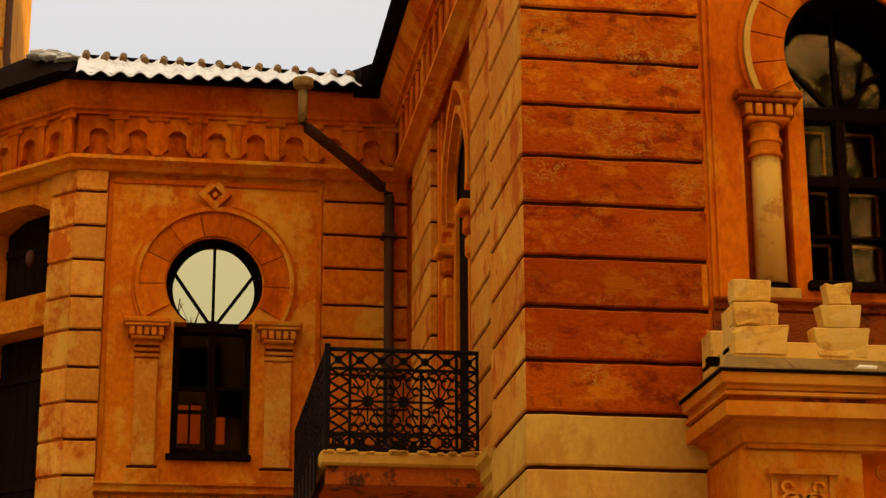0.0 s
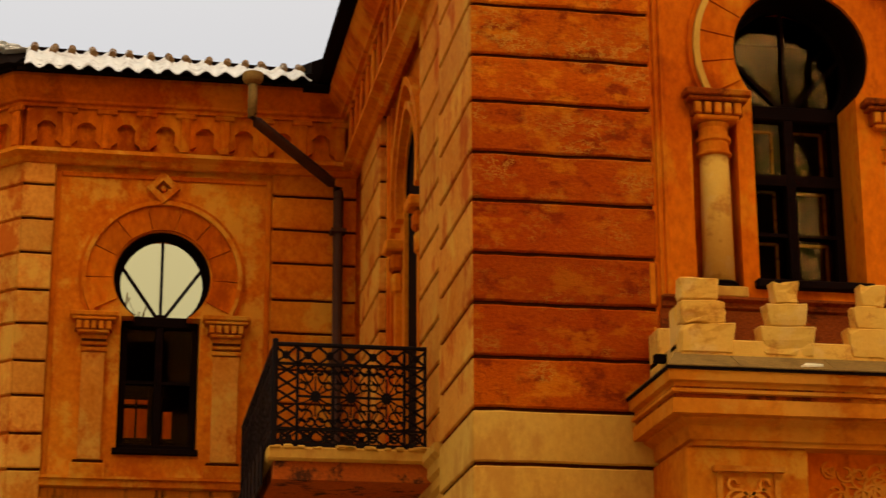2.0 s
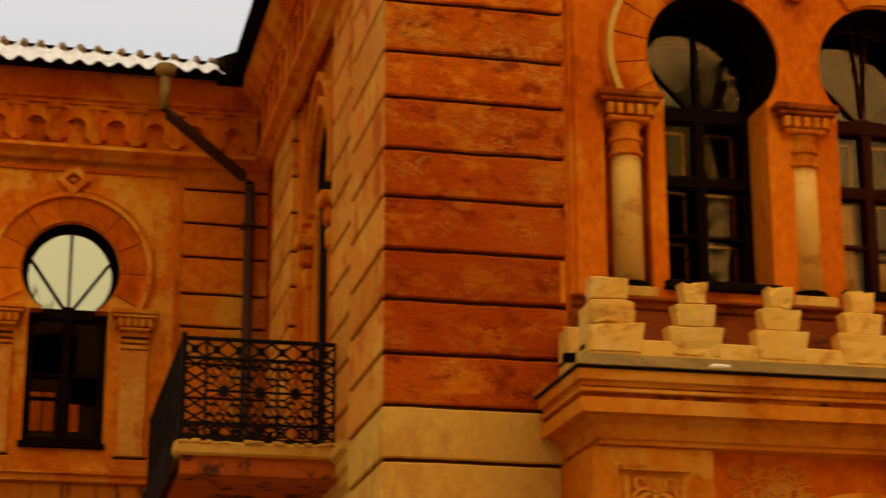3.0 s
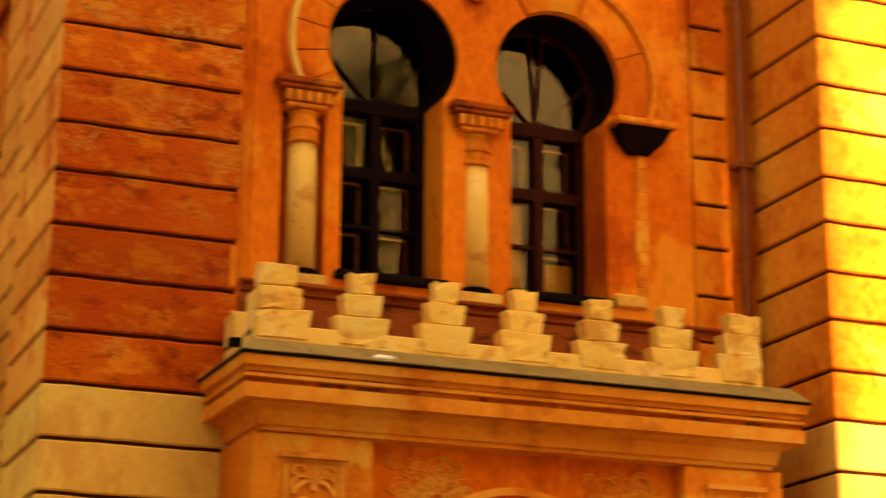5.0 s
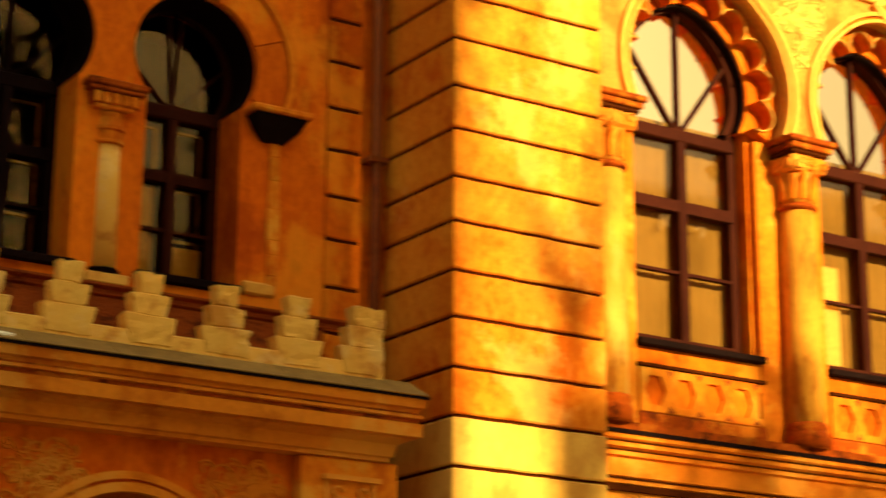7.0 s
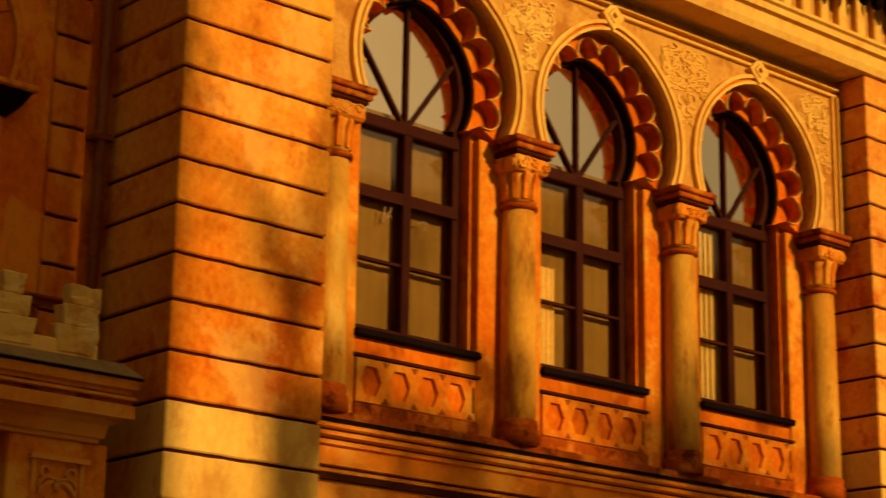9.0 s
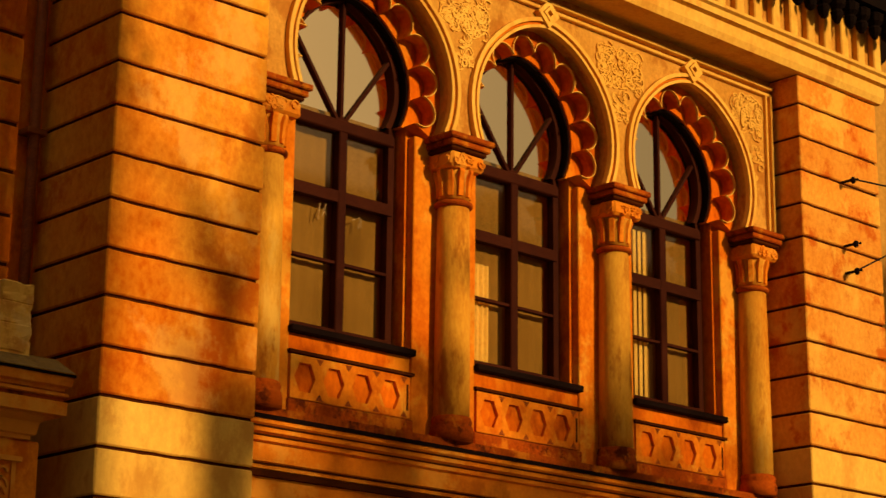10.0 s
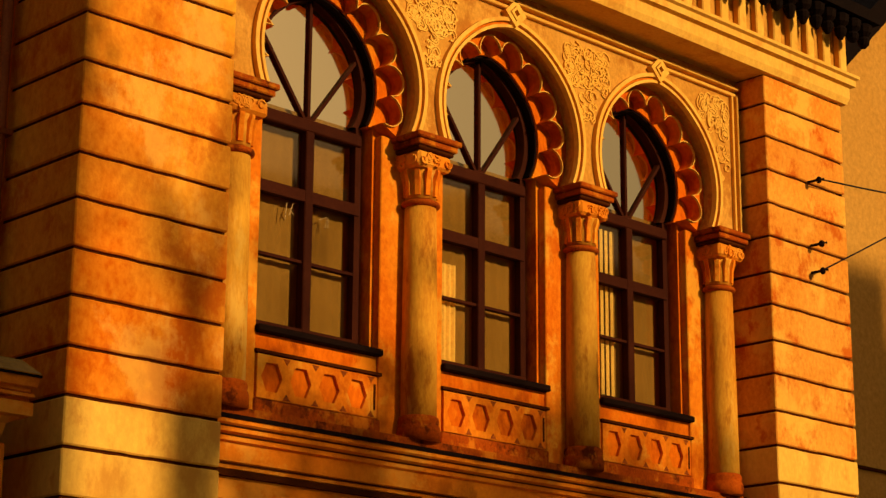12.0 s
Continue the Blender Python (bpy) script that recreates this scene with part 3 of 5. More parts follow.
for k in range(3):
    hanging("net_curtain", "tan net curtain across an arcade window", "curtain", CX[k] - 0.78, CX[k] + 0.78, 15.0, 6.13, 9.68, NET, 9, 0.005)["group"] = "net curtains"
for i in range(6):
    hanging("blind_strip", "narrow pale vertical blind strip inside the window", "blind", 16.74 + i * 0.085, 16.79 + i * 0.085, 14.966, 6.2, 8.2, CURTAIN, 1, 0.004)
    bpy.context.scene.collection.objects[-1]["group"] = "blind strips"


# ================= ARCHES, COLUMNS AND CAPITALS =================
def voussoirs(parent, cx, cz, r0, r1, y0, y1, a0, a1, n, mat, point=0.0):
    step = (a1 - a0) / n
    for k in range(n):
        part("voussoir", ring(B(), cx, cz, r0, r1, y0, y1, a0 + k * step + 0.5, a0 + (k + 1) * step - 0.5, 5, point), mat, parent)


def archivolt(label, cx, cz, r0, r1, y, a0, a1, n, mat, roll_mat):
    arch = tagged(new("arch_surround"), label, "arch")
    voussoirs(arch, cx, cz, r0, r1, y - 0.03, y + 0.03, a0, a1, n, mat)
    part("roll_moulding", ring(B(), cx, cz, r1, r1 + 0.05, y - 0.07, y + 0.03, a0 - 4, a1 + 4, 40), roll_mat, arch, "pale rounded edge moulding")
    part("roll_moulding", ring(B(), cx, cz, r1 + 0.055, r1 + 0.09, y - 0.04, y + 0.03, a0 - 4, a1 + 4, 40), mat, arch)
    return arch


archivolt("orange voussoir arch over the first horseshoe window", BX[0], 8.06, 0.60, 0.90, 15.03, 60, 207, 8, ORANGE, CREAM)
archivolt("orange voussoir arch over the second horseshoe window", BX[1], 8.06, 0.60, 0.90, 15.028, -27, 120, 3, ORANGE, OCHRE)
larch = archivolt("orange horseshoe voussoir arch of the rear window", LX, 8.09, 0.58, 0.875, LY + 0.03, -28, 208, 9, ORANGE, OCHRE)


# dark linings added in the arch heads: soffit shade put in as colour
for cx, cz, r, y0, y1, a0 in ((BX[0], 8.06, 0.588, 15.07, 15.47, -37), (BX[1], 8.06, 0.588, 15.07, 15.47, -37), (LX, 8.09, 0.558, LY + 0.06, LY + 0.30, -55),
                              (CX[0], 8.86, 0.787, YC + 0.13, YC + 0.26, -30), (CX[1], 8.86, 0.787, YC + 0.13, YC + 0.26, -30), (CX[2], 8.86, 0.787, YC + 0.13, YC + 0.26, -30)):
    tagged(part("arch_lining", ring(B(), cx, cz, r - 0.022, r, y0, y1, a0, 180 - a0, 40, 0.06 if r > 0.7 else 0.0), BLACKWOOD), "dark lining added for the shade in an arched window head", "lining", "arch linings")


def diamond(bm, cx, cz, y, s, w):
    return ring(bm, cx, cz, s - w * 0.7, s + w * 0.7, y - 0.05, y + 0.05, 0, 360, 4)


part("diamond_knot", diamond(B(), LX - 0.03, 9.17, LY - 0.01, 0.145, 0.075), OCHRE, larch)
part("boss", lathe(B(), 0, 0, [(0.05, -0.06), (0.03, 0.06)], 12), OCHRE, larch, m=Matrix.Translation((LX - 0.03, LY + 0.03, 9.17)) @ pose(0, 0, 0, 90))


def small_capital(thing, x, y, ztop, w, mat, d=None, top=None):
    """Stepped capital with a row of drilled dentils."""
    d = d or w
    h, e = w / 2, d / 2
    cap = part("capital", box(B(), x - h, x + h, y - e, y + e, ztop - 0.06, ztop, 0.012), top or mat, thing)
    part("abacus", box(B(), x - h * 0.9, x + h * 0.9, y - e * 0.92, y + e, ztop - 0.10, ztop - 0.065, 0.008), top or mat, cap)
    # dark band: the shade in the drilled gaps is put into its colour
    part("dentil_band", box(B(), x - h * 0.76, x + h * 0.76, y - e * 0.72, y + e, ztop - 0.215, ztop - 0.105), SOOT_SHADE, cap)
    n = 5
    for k in range(n):
        cx = x - h * 0.76 + (k + 0.5) * h * 1.52 / n
        part("dentil", box(B(), cx - h * 0.10, cx + h * 0.10, y - e * 0.84, y, ztop - 0.205, ztop - 0.11, 0.006), mat, cap)
    part("fillet", box(B(), x - h * 0.66, x + h * 0.66, y - e * 0.72, y + e, ztop - 0.25, ztop - 0.205, 0.012), mat, cap)


for x in (4.885, 6.43):
    c = tagged(new("column"), "cream round column with dentil capital on the balcony wall", "column", "window columns")
    # top slabs dark: the shade on the capital is put into their colour
    small_capital(c, x, 15.1, 7.66, 0.56, OCHRE, 0.42, SOOT_SHADE)
    part("neck", lathe(B(), x, 15.1, [(0.135, 7.40), (0.12, 7.36), (0.12, 7.29), (0.145, 7.28), (0.145, 7.25), (0.125, 7.24), (0.125, 7.16), (0.145, 7.15), (0.145, 7.13), (0.12, 7.12)]), OCHRE, c, smooth=False)
    part("shaft", lathe(B(), x, 15.1, [(0.117, 7.13), (0.122, 6.8), (0.128, 6.045)], 24), WHITEWASH, c, smooth=True)
    part("base", lathe(B(), x, 15.1, [(0.128, 6.047), (0.15, 6.045), (0.16, 6.03), (0.15, 6.015), (0.17, 6.01), (0.17, 5.99)], 24), BLACKWOOD, c, "dark worn column base")
    part("plinth", box(B(), x - 0.19, x + 0.19, 14.93, 15.2, 5.9, 5.99, 0.01), CREAM, c)
c = tagged(new("column_remnant"), "broken capital and pale scar where a column is missing", "column")
part("capital_top", box(B(), 7.66, 8.26, 14.80, 15.1, 7.64, 7.70, 0.015), OCHRE, c)
# tapering stub in near-black below the capital top
bm = B()
loops(bm, [[(7.70, 14.84, 7.635), (8.22, 14.84, 7.635), (8.22, 15.05, 7.635), (7.70, 15.05, 7.635)], [(7.76, 14.90, 7.52), (8.16, 14.90, 7.52), (8.16, 15.05, 7.52), (7.76, 15.05, 7.52)], [(7.85, 14.97, 7.42), (8.06, 14.97, 7.42), (8.06, 15.05, 7.42), (7.85, 15.05, 7.42)]])
part("capital_stub", bm, BLACKWOOD, c, "near-black broken capital underside")
rnd = random.Random(4)
z = 6.05
while z < 7.3:
    h = rnd.uniform(0.12, 0.3)
    w = rnd.uniform(0.05, 0.075)
    part("scar", box(B(), 7.99 - w, 7.99 + w * 0.8, 15.0, 15.05, z, z + h, 0.008), OCHRE, c)
    z += h
part("rough_base", box(B(), 7.70, 8.02, 14.99, 15.04, 6.02, 6.14, 0.02), CREAM, c)

# sills under the main windows and the rough ledge between
for k, x in enumerate(BX):
    tagged(part("window_sill", box(B(), x - 0.5, x + 0.5, 14.96, 15.5, 6.0, 6.075, 0.012), BLACKWOOD), "dark weathered sill under a horseshoe window", "sill", "main window sills")
bm = sweep(B(), [(4.37, 15.03), (9.1, 15.03)], [(0, 5.80), (0.05, 5.82), (0.05, 5.86), (0.10, 5.88), (0.10, 5.90), (0, 5.91)])
tagged(part("trim", bm, BRICK_SHADE), "worn red ledge below the window columns", "moulding", kind="structure")
# thin facing, darkened for the shade behind the parapet
structure("wall_bare_band", box(B(), 4.36, 8.49, 15.0, 15.04, 5.03, 5.80), BRICK_SHADE, "brown-red band behind the balcony parapet, darkened for its shade")

for x in (4.385, 4.44):
    tagged(part("trim", box(B(), x - 0.016, x + 0.016, 15.008, 15.04, 5.81, 11.4, 0.006), ORANGE), "slim raised orange strip beside the corner pier", "moulding", kind="structure")
bm = loops(B(), [[(5.08, 13.88, 5.085), (5.27, 13.90, 5.09), (5.32, 14.0, 5.128), (5.14, 13.97, 5.118)], [(5.10, 13.88, 5.10), (5.26, 13.90, 5.11), (5.31, 14.0, 5.145), (5.16, 13.97, 5.14)]])
tagged(part("plaster_scrap", bm, plain("white_plaster", (0.85, 0.72, 0.42), 0.9)), "white scrap of plaster lying on the flashing", "debris")

# narrow rusticated pilaster and the downpipe beside the right pier
bm = box(B(), 8.52, 8.84, 15.0, 15.04, 0, 11.6)
pil = structure("wall_narrow_pilaster", bm, JOINT, "narrow orange rusticated pilaster beside the downpipe")
courses(pil, 8.50, 8.86, 14.985, 15.03, 11.6, 5.2, ORANGE, ORANGE)


def tube(bm, pts, r, n=10):
    pts = [Vector(p) for p in pts]
    rings = []
    for i, p in enumerate(pts):
        d = (pts[min(i + 1, len(pts) - 1)] - pts[max(i - 1, 0)]).normalized()
        a = d.orthogonal().normalized() if abs(d.z) < 0.95 else Vector((1, 0, 0))
        a = (a - d * a.dot(d)).normalized()
        b = d.cross(a)
        rings.append([p + (a * math.cos(2 * math.pi * k / n) + b * math.sin(2 * math.pi * k / n)) * r for k in range(n)])
    return loops(bm, rings)


dp = tagged(new("downpipe"), "rusty brown downpipe in the corner of the forward pier", "downpipe")
part("pipe", tube(B(), [(8.98, 14.93, 0.3), (8.98, 14.93, 11.6)], 0.05), RUSTPIPE, dp, smooth=True)
for z in (5.4, 7.43, 9.5):
    part("clamp", box(B(), 8.88, 9.08, 14.87, 15.03, z - 0.025, z + 0.025), RUSTPIPE, dp)
dp = tagged(new("downpipe"), "dark downpipe with a hopper head on the rear wing", "downpipe")
part("hopper", lathe(B(), 1.60, 22.08, [(0.07, 10.25), (0.11, 10.28), (0.12, 10.31), (0.12, 10.38), (0.09, 10.39)], 14), FLASH, dp, "dull grey hopper head")
part("pipe", tube(B(), [(1.60, 22.08, 10.27), (1.60, 22.08, 9.84)], 0.055), FLASH, dp, smooth=True)
part("pipe", tube(B(), [(1.60, 22.08, 9.87), (1.66, 22.12, 9.80), (2.60, 22.64, 9.28), (2.68, 22.7, 9.22), (2.69, 22.7, 9.1)], 0.065), ZINC, dp, smooth=True)
part("pipe", tube(B(), [(2.69, 22.7, 9.2), (2.69, 22.7, 0.3)], 0.06), ZINC, dp, smooth=True)
for z in (8.7, 7.1):
    part("clamp", box(B(), 2.60, 2.78, 22.62, 22.86, z - 0.02, z + 0.02), ZINC, dp)

# pilasters, capitals and panel edges round the rear window
for x0, x1 in ((-0.215, 0.045), (1.275, 1.575)):
    xm = (x0 + x1) / 2
    p = tagged(new("pilaster"), "ochre flat pilaster with dentil capital beside the rear window", "pilaster", "rear window pilasters")
    small_capital(p, xm - 0.01, LY + 0.0, 7.62, 0.55, OCHRE, 0.36)
    part("neck", box(B(), x0 - 0.02, x1 + 0.02, LY - 0.07, LY + 0.03, 7.24, 7.37, 0.01), OCHRE, p)
    part("dentil_band", box(B(), x0 - 0.012, x1 + 0.012, LY - 0.078, LY + 0.03, 7.28, 7.31), JOINT, p)
    part("neck", box(B(), x0 - 0.015, x1 + 0.015, LY - 0.065, LY + 0.03, 7.17, 7.215, 0.006), OCHRE, p)
    part("shaft", box(B(), x0, x1, LY - 0.05, LY + 0.03, 5.92, 7.16, 0.01), YELLOW, p)
    part("base", box(B(), x0 - 0.08, x1 + 0.06, LY - 0.09, LY + 0.03, 5.72, 5.88, 0.012), OCHRE, p)
    part("base", box(B(), x0 - 0.05, x1 + 0.03, LY - 0.075, LY + 0.03, 5.885, 5.915, 0.008), JOINT, p)
tagged(part("window_sill", box(B(), LX - 0.50, LX + 0.47, LY - 0.03, LY + 0.4, 6.0, 6.07, 0.01), BLACKWOOD), "dark sill of the rear horseshoe window", "sill")
for x in (-0.575, 1.88):
    bm = box(B(), x - 0.03, x + 0.03, LY + 0.0, LY + 0.04, 5.735, 9.34, 0.008)
    tagged(part("trim", bm, ORANGE), "raised orange strip framing the rear window panel", "moulding", kind="structure")
bm = box(B(), -0.543, 1.848, LY + 0.002, LY + 0.04, 9.28, 9.337, 0.008)
tagged(part("trim", bm, ORANGE), "raised orange strip above the rear window panel", "moulding", kind="structure")
bm = sweep(B(), [(-0.62, LY + 0.03), (1.95, LY + 0.03)], [(0, 5.60), (0.08, 5.62), (0.08, 5.69), (0.12, 5.70), (0.12, 5.73), (0, 5.735)])
tagged(part("trim", bm, OCHRE), "stained ledge at the foot of the rear window", "moulding", kind="structure")

DAMP = material("damp_streaked_plaster", (0.50, 0.10, 0.004), (0.62, 0.17, 0.009), 2.2, stain=(0.06, 0.012, 0.002), stain_amount=0.95, streak=0.14, grain=0.3, bump=0.5)
structure("wall_damp_band", box(B(), -0.605, 1.915, LY + 0.004, LY + 0.04, 4.2, 5.60), DAMP, "damp streaked plaster below the rear window ledge")

# ================= CORNICE AND FRIEZE OF THE REAR WING =================
PLAN = [(-0.98 - 4 * CH, LY - 0.02 + 4 * CH), (-0.98, LY - 0.02), (2.93, LY - 0.02), (2.93, 15.6)]
bm = sweep(B(), PLAN, [(0, 9.40), (0.06, 9.41), (0.10, 9.46), (0.20, 9.50), (0.20, 9.545), (0, 9.55)])
tagged(part("trim", bm, OCHRE), "ochre moulding under the arcaded frieze", "moulding", kind="structure")
bm = sweep(B(), PLAN, [(0, 10.05), (0.19, 10.05), (0.19, 10.09), (0.24, 10.10), (0.25, 10.13), (0.33, 10.21), (0.38, 10.29), (0.40, 10.34), (0.40, 10.383), (0, 10.384)])
tagged(part("trim", bm, ORANGE), "deep orange cove cornice below the eaves", "moulding", kind="structure")
bm = sweep(B(), PLAN, [(-0.3, 9.5), (0.06, 9.5), (0.06, 10.1), (-0.3, 10.1)])
frieze = structure("wall_frieze_back", bm, ORANGE, "shaded back of the arcaded frieze")
NICHE = [(0.165, 9.565), (0.165, 9.61), (0.105, 9.66), (0.105, 9.83), (0.045, 9.885), (0.0, 9.888)]


def frieze_bays(u0, n, m, v=0.0, pitch=0.46):
    for k in range(n):
        u = u0 + k * pitch
        part("niche_bay", pierced(B(), u - pitch / 2, u + pitch / 2, 9.552, 10.045, u, NICHE, v - 0.15, v - 0.05), ORANGE, frieze, m=m)
        part("corbel", box(B(), u + pitch / 2 - 0.055, u + pitch / 2 + 0.055, v - 0.185, v - 0.15, 9.565, 9.99, 0.01), ORANGE, frieze, m=m)
        part("corbel_head", box(B(), u + pitch / 2 - 0.12, u + pitch / 2 + 0.12, v - 0.20, v - 0.15, 9.985, 10.045, 0.01), ORANGE, frieze, m=m)


frieze_bays(-0.745, 8, None, LY - 0.02)
frieze_bays(-3.6, 8, CHM @ Matrix.Translation((0.15, 0, 0)), 0.0)
frieze_bays(-22.3, 13, SIDE, 2.93)

# ================= ROOFS =================
roof = tagged(new("roof"), "corrugated sheet roof with snow on dark boards", "roof", kind="structure")
bm = sweep(B(), PLAN, [(0.0, 10.385), (0.55, 10.388), (0.58, 10.415), (0.0, 10.50)])
part("eave_board", bm, ROOF, roof)


def corrugated(bm, x0, x1, ya, za, yb, zb, pitch, amp, rise=0.0, fall=0.0):
    n = int((x1 - x0) / pitch * 8)
    rows = []
    for k in range(5):
        t = k / 4
        rows.append([(x0 + (x1 - x0) * i / n, ya + (yb - ya) * t, za + rise * (i / n) * (1 - t) + (zb - za) * t - fall * t * (i / n) + amp * math.sin(2 * math.pi * (x1 - x0) / pitch * i / n)) for i in range(n + 1)])
    top = [[(x, y, z + 0.012) for x, y, z in r] for r in rows]
    loops(bm, rows, closed=False, cap=False), loops(bm, top, closed=False, cap=False)
    loops(bm, [rows[0], top[0]], closed=False, cap=False)
    return bm


part("roof_sheet", corrugated(B(), -1.02, 2.30, 22.20, 10.375, 22.78, 10.81, 0.225, 0.032, 0.03, 0.09), SNOW, roof, "snow-covered corrugated roof sheet", smooth=True)
part("roof_deck", corrugated(B(), -1.02, 2.30, 22.195, 10.352, 22.78, 10.79, 0.225, 0.032, 0.03, 0.09), ROOF, roof, smooth=True)
bm = loops(B(), [[(-1.1, 22.26, 10.33), (2.62, 22.26, 10.33), (2.62, 22.86, 10.66), (-1.1, 22.86, 10.66)], [(-1.1, 22.26, 10.365), (2.62, 22.26, 10.365), (2.62, 22.86, 10.74), (-1.1, 22.86, 10.74)]])
part("roof_deck", bm, ROOF, roof)
bm = loops(B(), [[(2.22, 22.3, 10.33), (2.70, 22.3, 10.33), (2.70, 22.9, 10.33), (2.22, 22.9, 10.33)], [(2.24, 22.3, 10.50), (2.70, 22.3, 10.60), (2.70, 22.9, 10.78), (2.24, 22.9, 10.74)]])
part("valley_board", bm, ROOF, roof)
RIDGE = material("brown_ridge_tiles", (0.14, 0.07, 0.025), (0.26, 0.14, 0.05), 3, stain=(0.75, 0.7, 0.58), stain_amount=0.5)
rnd = random.Random(9)
for k in range(15):
    x = -0.93 + k * 0.225 + rnd.uniform(-0.02, 0.02)
    part("ridge_tile", tube(B(), [(x, 22.60, 10.735 - 0.005 * k), (x + rnd.uniform(-0.03, 0.03), 22.80, 10.86 - 0.006 * k)], 0.046, 8), RIDGE, roof, "brown barrel tile end")
bm = loops(B(), [[(-1.0, 22.82, 10.78), (2.35, 22.82, 10.69), (2.35, 22.92, 10.75), (-1.0, 22.92, 10.84)], [(-1.0, 22.80, 10.845), (2.35, 22.80, 10.755), (2.35, 22.92, 10.81), (-1.0, 22.92, 10.90)]])
part("ridge_board", bm, ROOF, roof)
bm = B()
loops(bm, [[(-1.0, 22.4, 10.38), (2.6, 22.4, 10.38), (2.9, 23.5, 10.78), (-1.0, 23.5, 10.78)], [(-1.0, 22.4, 10.42), (2.6, 22.4, 10.42), (2.9, 23.5, 10.82), (-1.0, 23.5, 10.82)]])
part("roof_deck", bm, ROOF, roof)
CHR = [(-1.16, 22.30, 10.40), (-3.4, 24.6, 10.42), (-3.0, 25.6, 11.30), (-1.42, 23.6, 11.22), (-0.95, 22.86, 10.83)]
part("roof_deck", loops(B(), [[(x, y, z - 0.05) for x, y, z in CHR], CHR]), ROOF, roof, "dark tiled hip over the chamfered corner")
rnd = random.Random(31)
for k in range(9):
    p = Vector((-0.98, 22.82, 10.82)).lerp(Vector((-1.40, 23.50, 11.18)), k / 8)
    down = rnd.uniform(0.14, 0.40) if k % 3 else 0.12
    p += Vector((-0.55, -0.35, -0.42)) * down
    bm = B()
    bmesh.ops.create_icosphere(bm, subdivisions=2, radius=1, matrix=Matrix.LocRotScale(p, None, (rnd.uniform(0.10, 0.17), 0.13, rnd.uniform(0.018, 0.032))))
    for v in bm.verts:
        v.co += noise.noise_vector(v.co * 9.0) * 0.018
    part("snow_patch", bm, SNOW, roof, "lump of snow on the dark hip", smooth=True)
bm = box(B(), 2.46, 3.4, 15.8, 23.6, 10.58, 10.72)
box(bm, 2.52, 3.4, 15.8, 23.6, 10.72, 11.0)
part("side_eave", bm, ROOF, roof, "dark boarded eave over the side wall")
bm = B()
loops(bm, [[(2.30, 22.3, 10.52), (2.62, 22.3, 10.52), (2.62, 23.8, 11.05), (2.2, 23.8, 11.05)], [(2.30, 22.3, 10.66), (2.62, 22.3, 10.8), (2.62, 23.8, 11.25), (2.2, 23.8, 11.15)]])
part("valley_board", bm, ROOF, roof)
# taller house part behind
tw = tagged(new("tower"), "taller tan house part behind the roof with a dark pipe", "house")
part("wall", box(B(), -8, -2.12, 26.0, 30, 0, 16), TANSTONE, tw)
part("band", box(B(), -8, -2.08, 25.96, 26.0, 12.15, 12.32, 0.02), OCHRE, tw)
part("pipe", tube(B(), [(-2.10, 25.9, 11.0), (-2.06, 25.9, 11.6), (-2.12, 25.9, 12.0), (-2.14, 25.9, 16)], 0.05), ZINC, tw)

# ================= IRON BALCONY OF THE SIDE WALL =================
bal = tagged(new("iron_balcony"), "black wrought-iron balcony on a crumbling cream slab", "balcony")
bm = box(B(), 1.44, 2.93, 17.12, 20.98, 4.90, 5.02, 0.02)
part("slab", bm, CREAM, bal, "chipped cream slab edge")
bm = box(B(), 1.50, 2.93, 17.18, 20.92, 4.74, 4.9)
part("slab_underside", bm, material("red_flaking_plaster", (0.50, 0.09, 0.01), (0.58, 0.13, 0.012), 1.5, stain=(0.05, 0.02, 0.01), stain_amount=0.9, streak=1.0), bal, "flaking red underside")
rnd = random.Random(11)
for k in range(26):
    x = 1.46 + rnd.random() * 1.3
    s = rnd.uniform(0.02, 0.06)
    part("chip", box(B(), x, x + s * 1.6, 17.10, 17.10 + s, 5.0, 5.0 + s * 0.7, s * 0.2), CREAM, bal)


